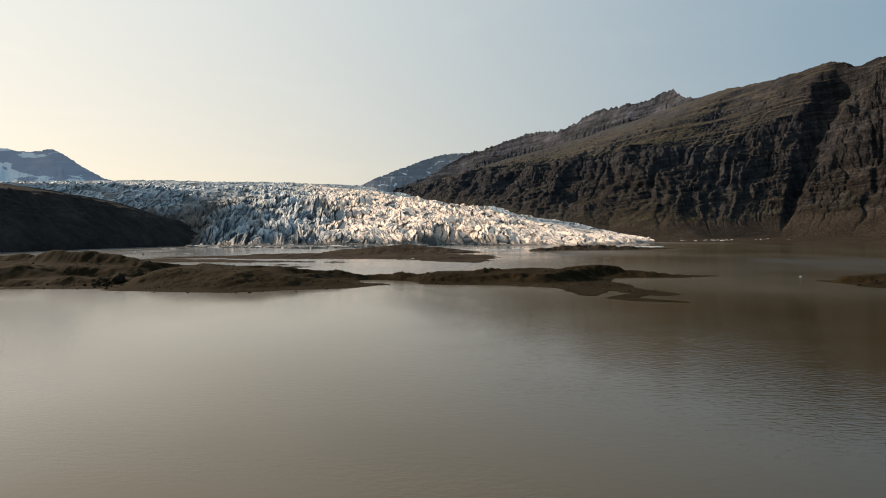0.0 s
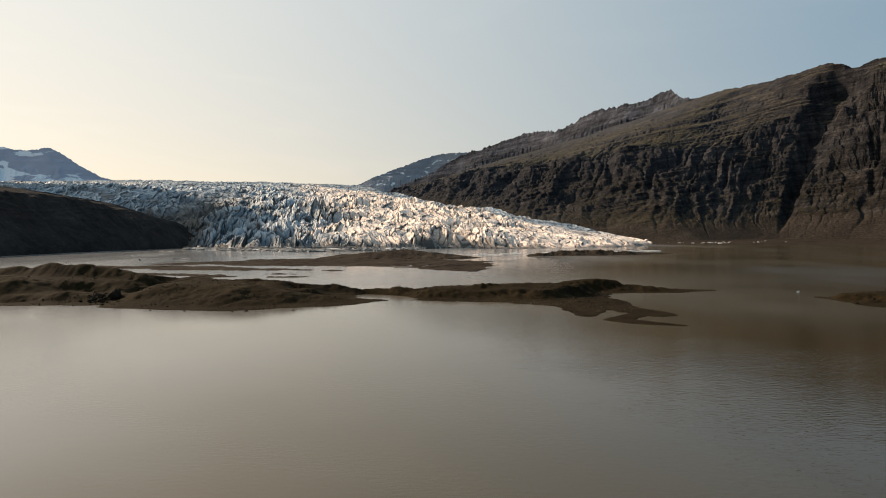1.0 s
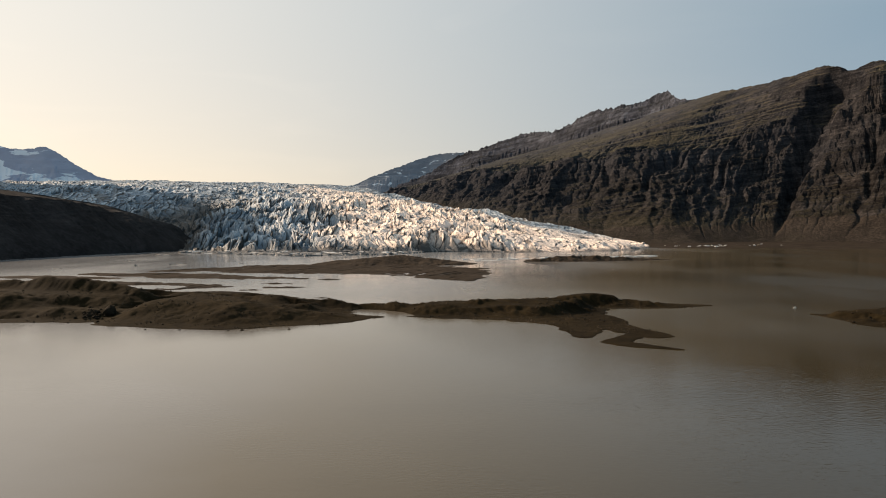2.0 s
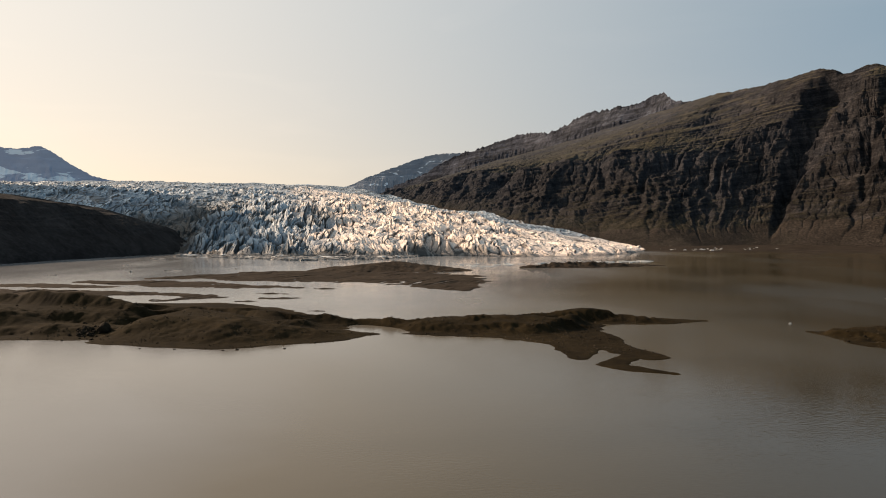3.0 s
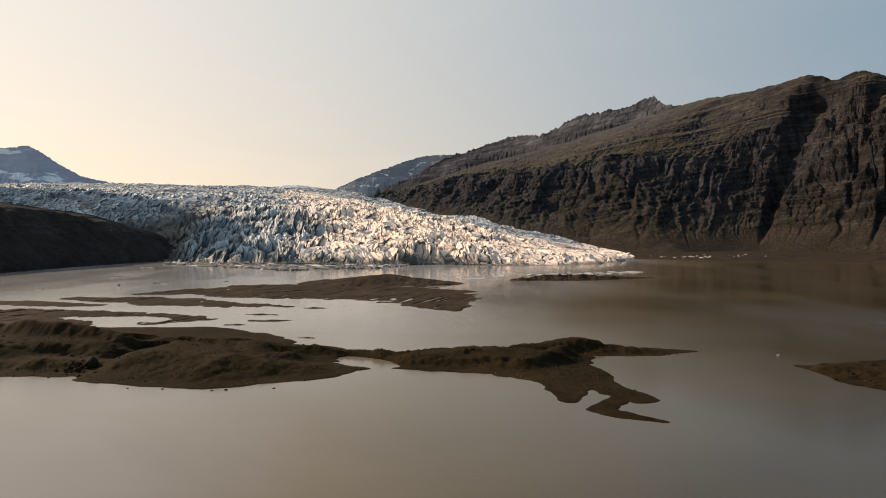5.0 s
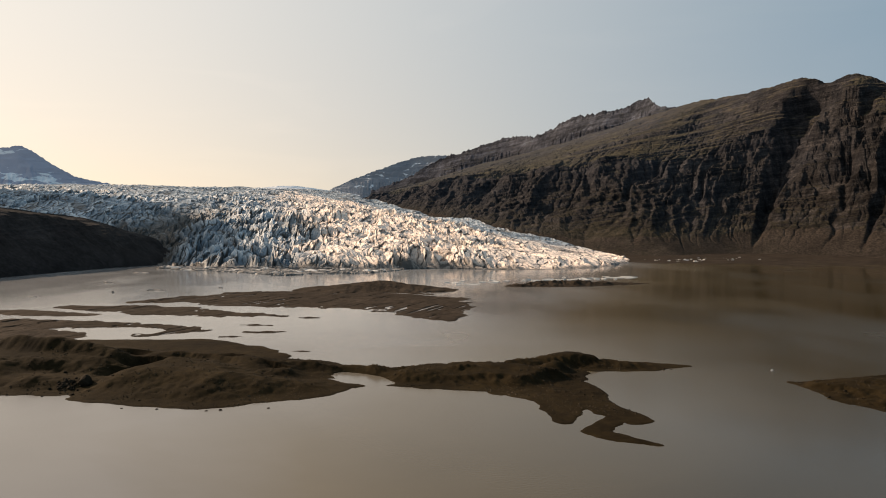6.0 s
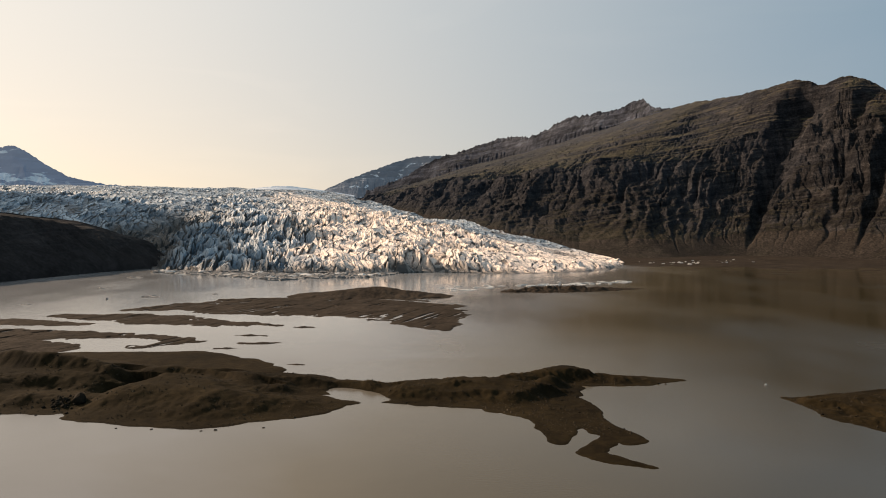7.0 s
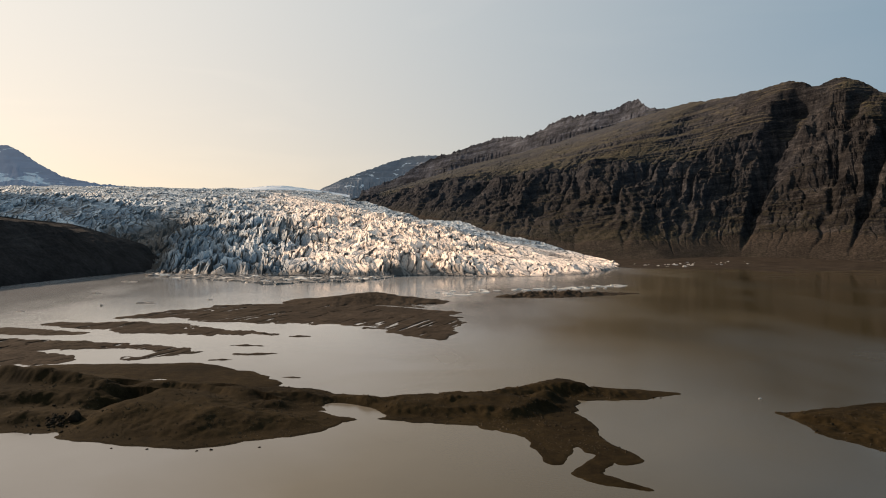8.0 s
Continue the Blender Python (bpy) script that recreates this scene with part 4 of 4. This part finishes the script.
scatter(MORAINE, [rng.uniform(-130, 60) for _ in range(520)], [rng.uniform(140, 212) for _ in range(520)], [min(0.75, 0.10 + rng.expovariate(9.0)) for _ in range(520)], 100, "brown stone lying on the gravel island", "scattered stones", 0.08, 180)
spots = [(-57, 152.2), (-46, 150.5), (-43, 151.2), (70, 193.6), (72, 193.2), (-65, 153), (-33, 152.6)]
scatter(MORAINE, [a for a, b in spots], [b for a, b in spots], [0.45] * 7, 700, "wet stone standing in the shallow water", "shore stones")
scatter(ROUND_ISLE, [rng.uniform(92, 150) for _ in range(90)], [rng.uniform(140, 182) for _ in range(90)], [min(0.8, 0.13 + rng.expovariate(7.0)) for _ in range(90)], 800, "brown stone lying on the gravel island", "scattered stones", 0.1, 45)


def pebbles(height, x0, x1, y0, y1, count, seed, label):
    """Loose stones too small to pick apart, strewn over an island in drifts."""
    rs = np.random.RandomState(seed)
    x, y = rs.uniform(x0, x1, count * 4), rs.uniform(y0, y1, count * 4)
    z = height(x, y)
    bias = fbm(x / 9, y / 9, seed, 3) + rs.uniform(-0.5, 0.5, len(x)) + 0.5 * smooth(1.2, 0.2, z)
    chosen = np.flatnonzero((z > 0.04) & (bias > 0.15))[:count]
    corners = np.array([(1, 0, 0), (0.2, 1, 0), (-0.9, 0.3, 0), (-0.3, -1, 0), (0.1, 0.1, 0.8), (-0.2, -0.3, 0.65)])
    sides = np.array([(0, 1, 4), (1, 2, 4), (2, 5, 4), (2, 3, 5), (3, 0, 5), (0, 4, 5)])
    co, faces = [], []
    for k, i in enumerate(chosen):
        size, turn = 0.09 + 0.10 * rs.rand() + 0.22 * rs.rand() ** 6, rs.uniform(0, 6.28)
        c, d = math.cos(turn), math.sin(turn)
        p = corners * (1 + 0.35 * rs.uniform(-1, 1, corners.shape)) * size
        co.append(np.stack([x[i] + c * p[:, 0] - d * p[:, 1], y[i] + d * p[:, 0] + c * p[:, 1], z[i] - 0.03 + p[:, 2]], -1))
        faces.append(sides + 6 * k)
    me = bpy.data.meshes.new("loose_stones")
    me.from_pydata(np.concatenate(co).tolist(), [], np.concatenate(faces).tolist())
    me.materials.append(PEBBLE)
    return tagged(new("loose_stones", me), label, "stones", kind="stuff")


pebbles(MORAINE, -105, 60, 145, 210, 4200, 3, "small brown stones strewn over the gravel moraine")
pebbles(ROUND_ISLE, 94, 140, 142, 182, 900, 4, "small pale brown stones strewn over the low gravel island")


# ---- floating ice ----
def floe_mesh(seed, height, peaks):
    """An irregular slab with a broken, uneven top."""
    rng = random.Random(seed)
    bm = bmesh.new()
    n = 11
    ring = [(math.cos(6.283 * k / n), math.sin(6.283 * k / n), rng.uniform(0.6, 1.0)) for k in range(n)]
    low = [bm.verts.new((c * r * 1.04, d * r * 1.04, -0.25)) for c, d, r in ring]
    mid = [bm.verts.new((c * r, d * r, height * rng.uniform(0.5, 1.0))) for c, d, r in ring]
    top = [bm.verts.new((c * r * 0.55, d * r * 0.55, height * rng.uniform(0.6, 1.0) + peaks * rng.random() ** 2)) for c, d, r in ring]
    tip = bm.verts.new((0.1, 0, height + peaks * rng.random()))
    for k in range(n):
        e = (k + 1) % n
        bm.faces.new((low[k], low[e], mid[e], mid[k]))
        bm.faces.new((mid[k], mid[e], top[e], top[k]))
        bm.faces.new((top[k], top[e], tip))
    bm.faces.new(low[::-1])
    me = bpy.data.meshes.new("ice_floe")
    bm.to_mesh(me)
    bm.free()
    return me


FLAT = [floe_mesh(k, 0.35, 0.25) for k in range(6)]
LUMP = [floe_mesh(20 + k, 0.5, 1.3) for k in range(6)]
DARK_LUMP = [floe_mesh(40 + k, 0.3, 0.6) for k in range(6)]
for me in FLAT[:3] + LUMP:
    me.materials.append(FLOE_ICE)
for me in FLAT[3:] + DARK_LUMP:
    me.materials.append(DIRTY_ICE)


def floe(x, y, long, wide, tall, seed, label, group, meshes, name="ice_floe", turn=None):
    rng = random.Random(seed)
    ob = new(name, meshes[seed % len(meshes)])
    ob.location = (x, y, 0.0)
    ob.rotation_euler = (0, 0, rng.uniform(-0.5, 0.5) if turn is None else turn)
    ob.scale = (long, wide, tall)
    return tagged(ob, label, "ice floe" if name == "ice_floe" else "iceberg", group)


rng = random.Random(9)
# dirty shelf of broken slabs before the ice front
for k in range(150):
    x = rng.uniform(-262, -22)
    edge = np.interp(x, [-262, -186, -145, -124, -95, -45, -22], [712, 652, 622, 596, 620, 636, 690])
    back = float(glacier_front(np.array([x]))[0]) + 4
    y = back - (back - edge) * rng.random() ** 1.3
    floe(x, y, rng.uniform(4, 13), rng.uniform(2.5, 7), rng.uniform(1.2, 4.5), k, "dirty broken ice slab before the glacier front", "shelf slabs", FLAT[2:])
# pale floes off the toe and on the mud flats
for k in range(64):
    a = rng.random()
    x, y = 24 + 170 * a + rng.gauss(0, 6), 512 + 82 * a + rng.gauss(0, 9)
    if not (64 < x < 158 and 468 < y < 540):
        floe(x, y, rng.uniform(1.2, 3.6) + 4.0 * rng.random() ** 4, rng.uniform(0.8, 2.6), rng.uniform(0.6, 1.8), k, "pale floating ice floe near the glacier", "drifting floes", FLAT[:3])
for k in range(46):
    a = rng.random()
    x, y = 335 + 175 * a + rng.gauss(0, 14), 925 + 105 * a + rng.gauss(0, 26)
    floe(x, y, rng.uniform(1.2, 4.0), rng.uniform(1.0, 2.5), rng.uniform(0.5, 1.3), k, "small white ice block stranded on the mud flat", "stranded ice", LUMP)
for x, y, w, h, seed, label in ((-253, 632, 9, 1.4, 1, "low dark streaked iceberg floating on the lake"), (-231, 517, 3.5, 1.0, 2, "small grey iceberg floating on the lake"), (-191, 434, 1.0, 1.6, 3, "tiny dark iceberg floating on the lake"),
                                (-171, 450, 8, 1.3, 4, "low jagged grey iceberg floating on the lake"), (-224, 405, 4, 0.6, 5, "thin slush patch on the lake"), (-135, 470, 2.2, 0.8, 6, "small grey iceberg floating on the lake"), (100.5, 191.6, 0.6, 0.28, 7, "small white ice lump in the water")):
    floe(x, y, w, w * 0.45, h, seed, label, "", LUMP if w < 0.8 else DARK_LUMP, "iceberg", 0.1)
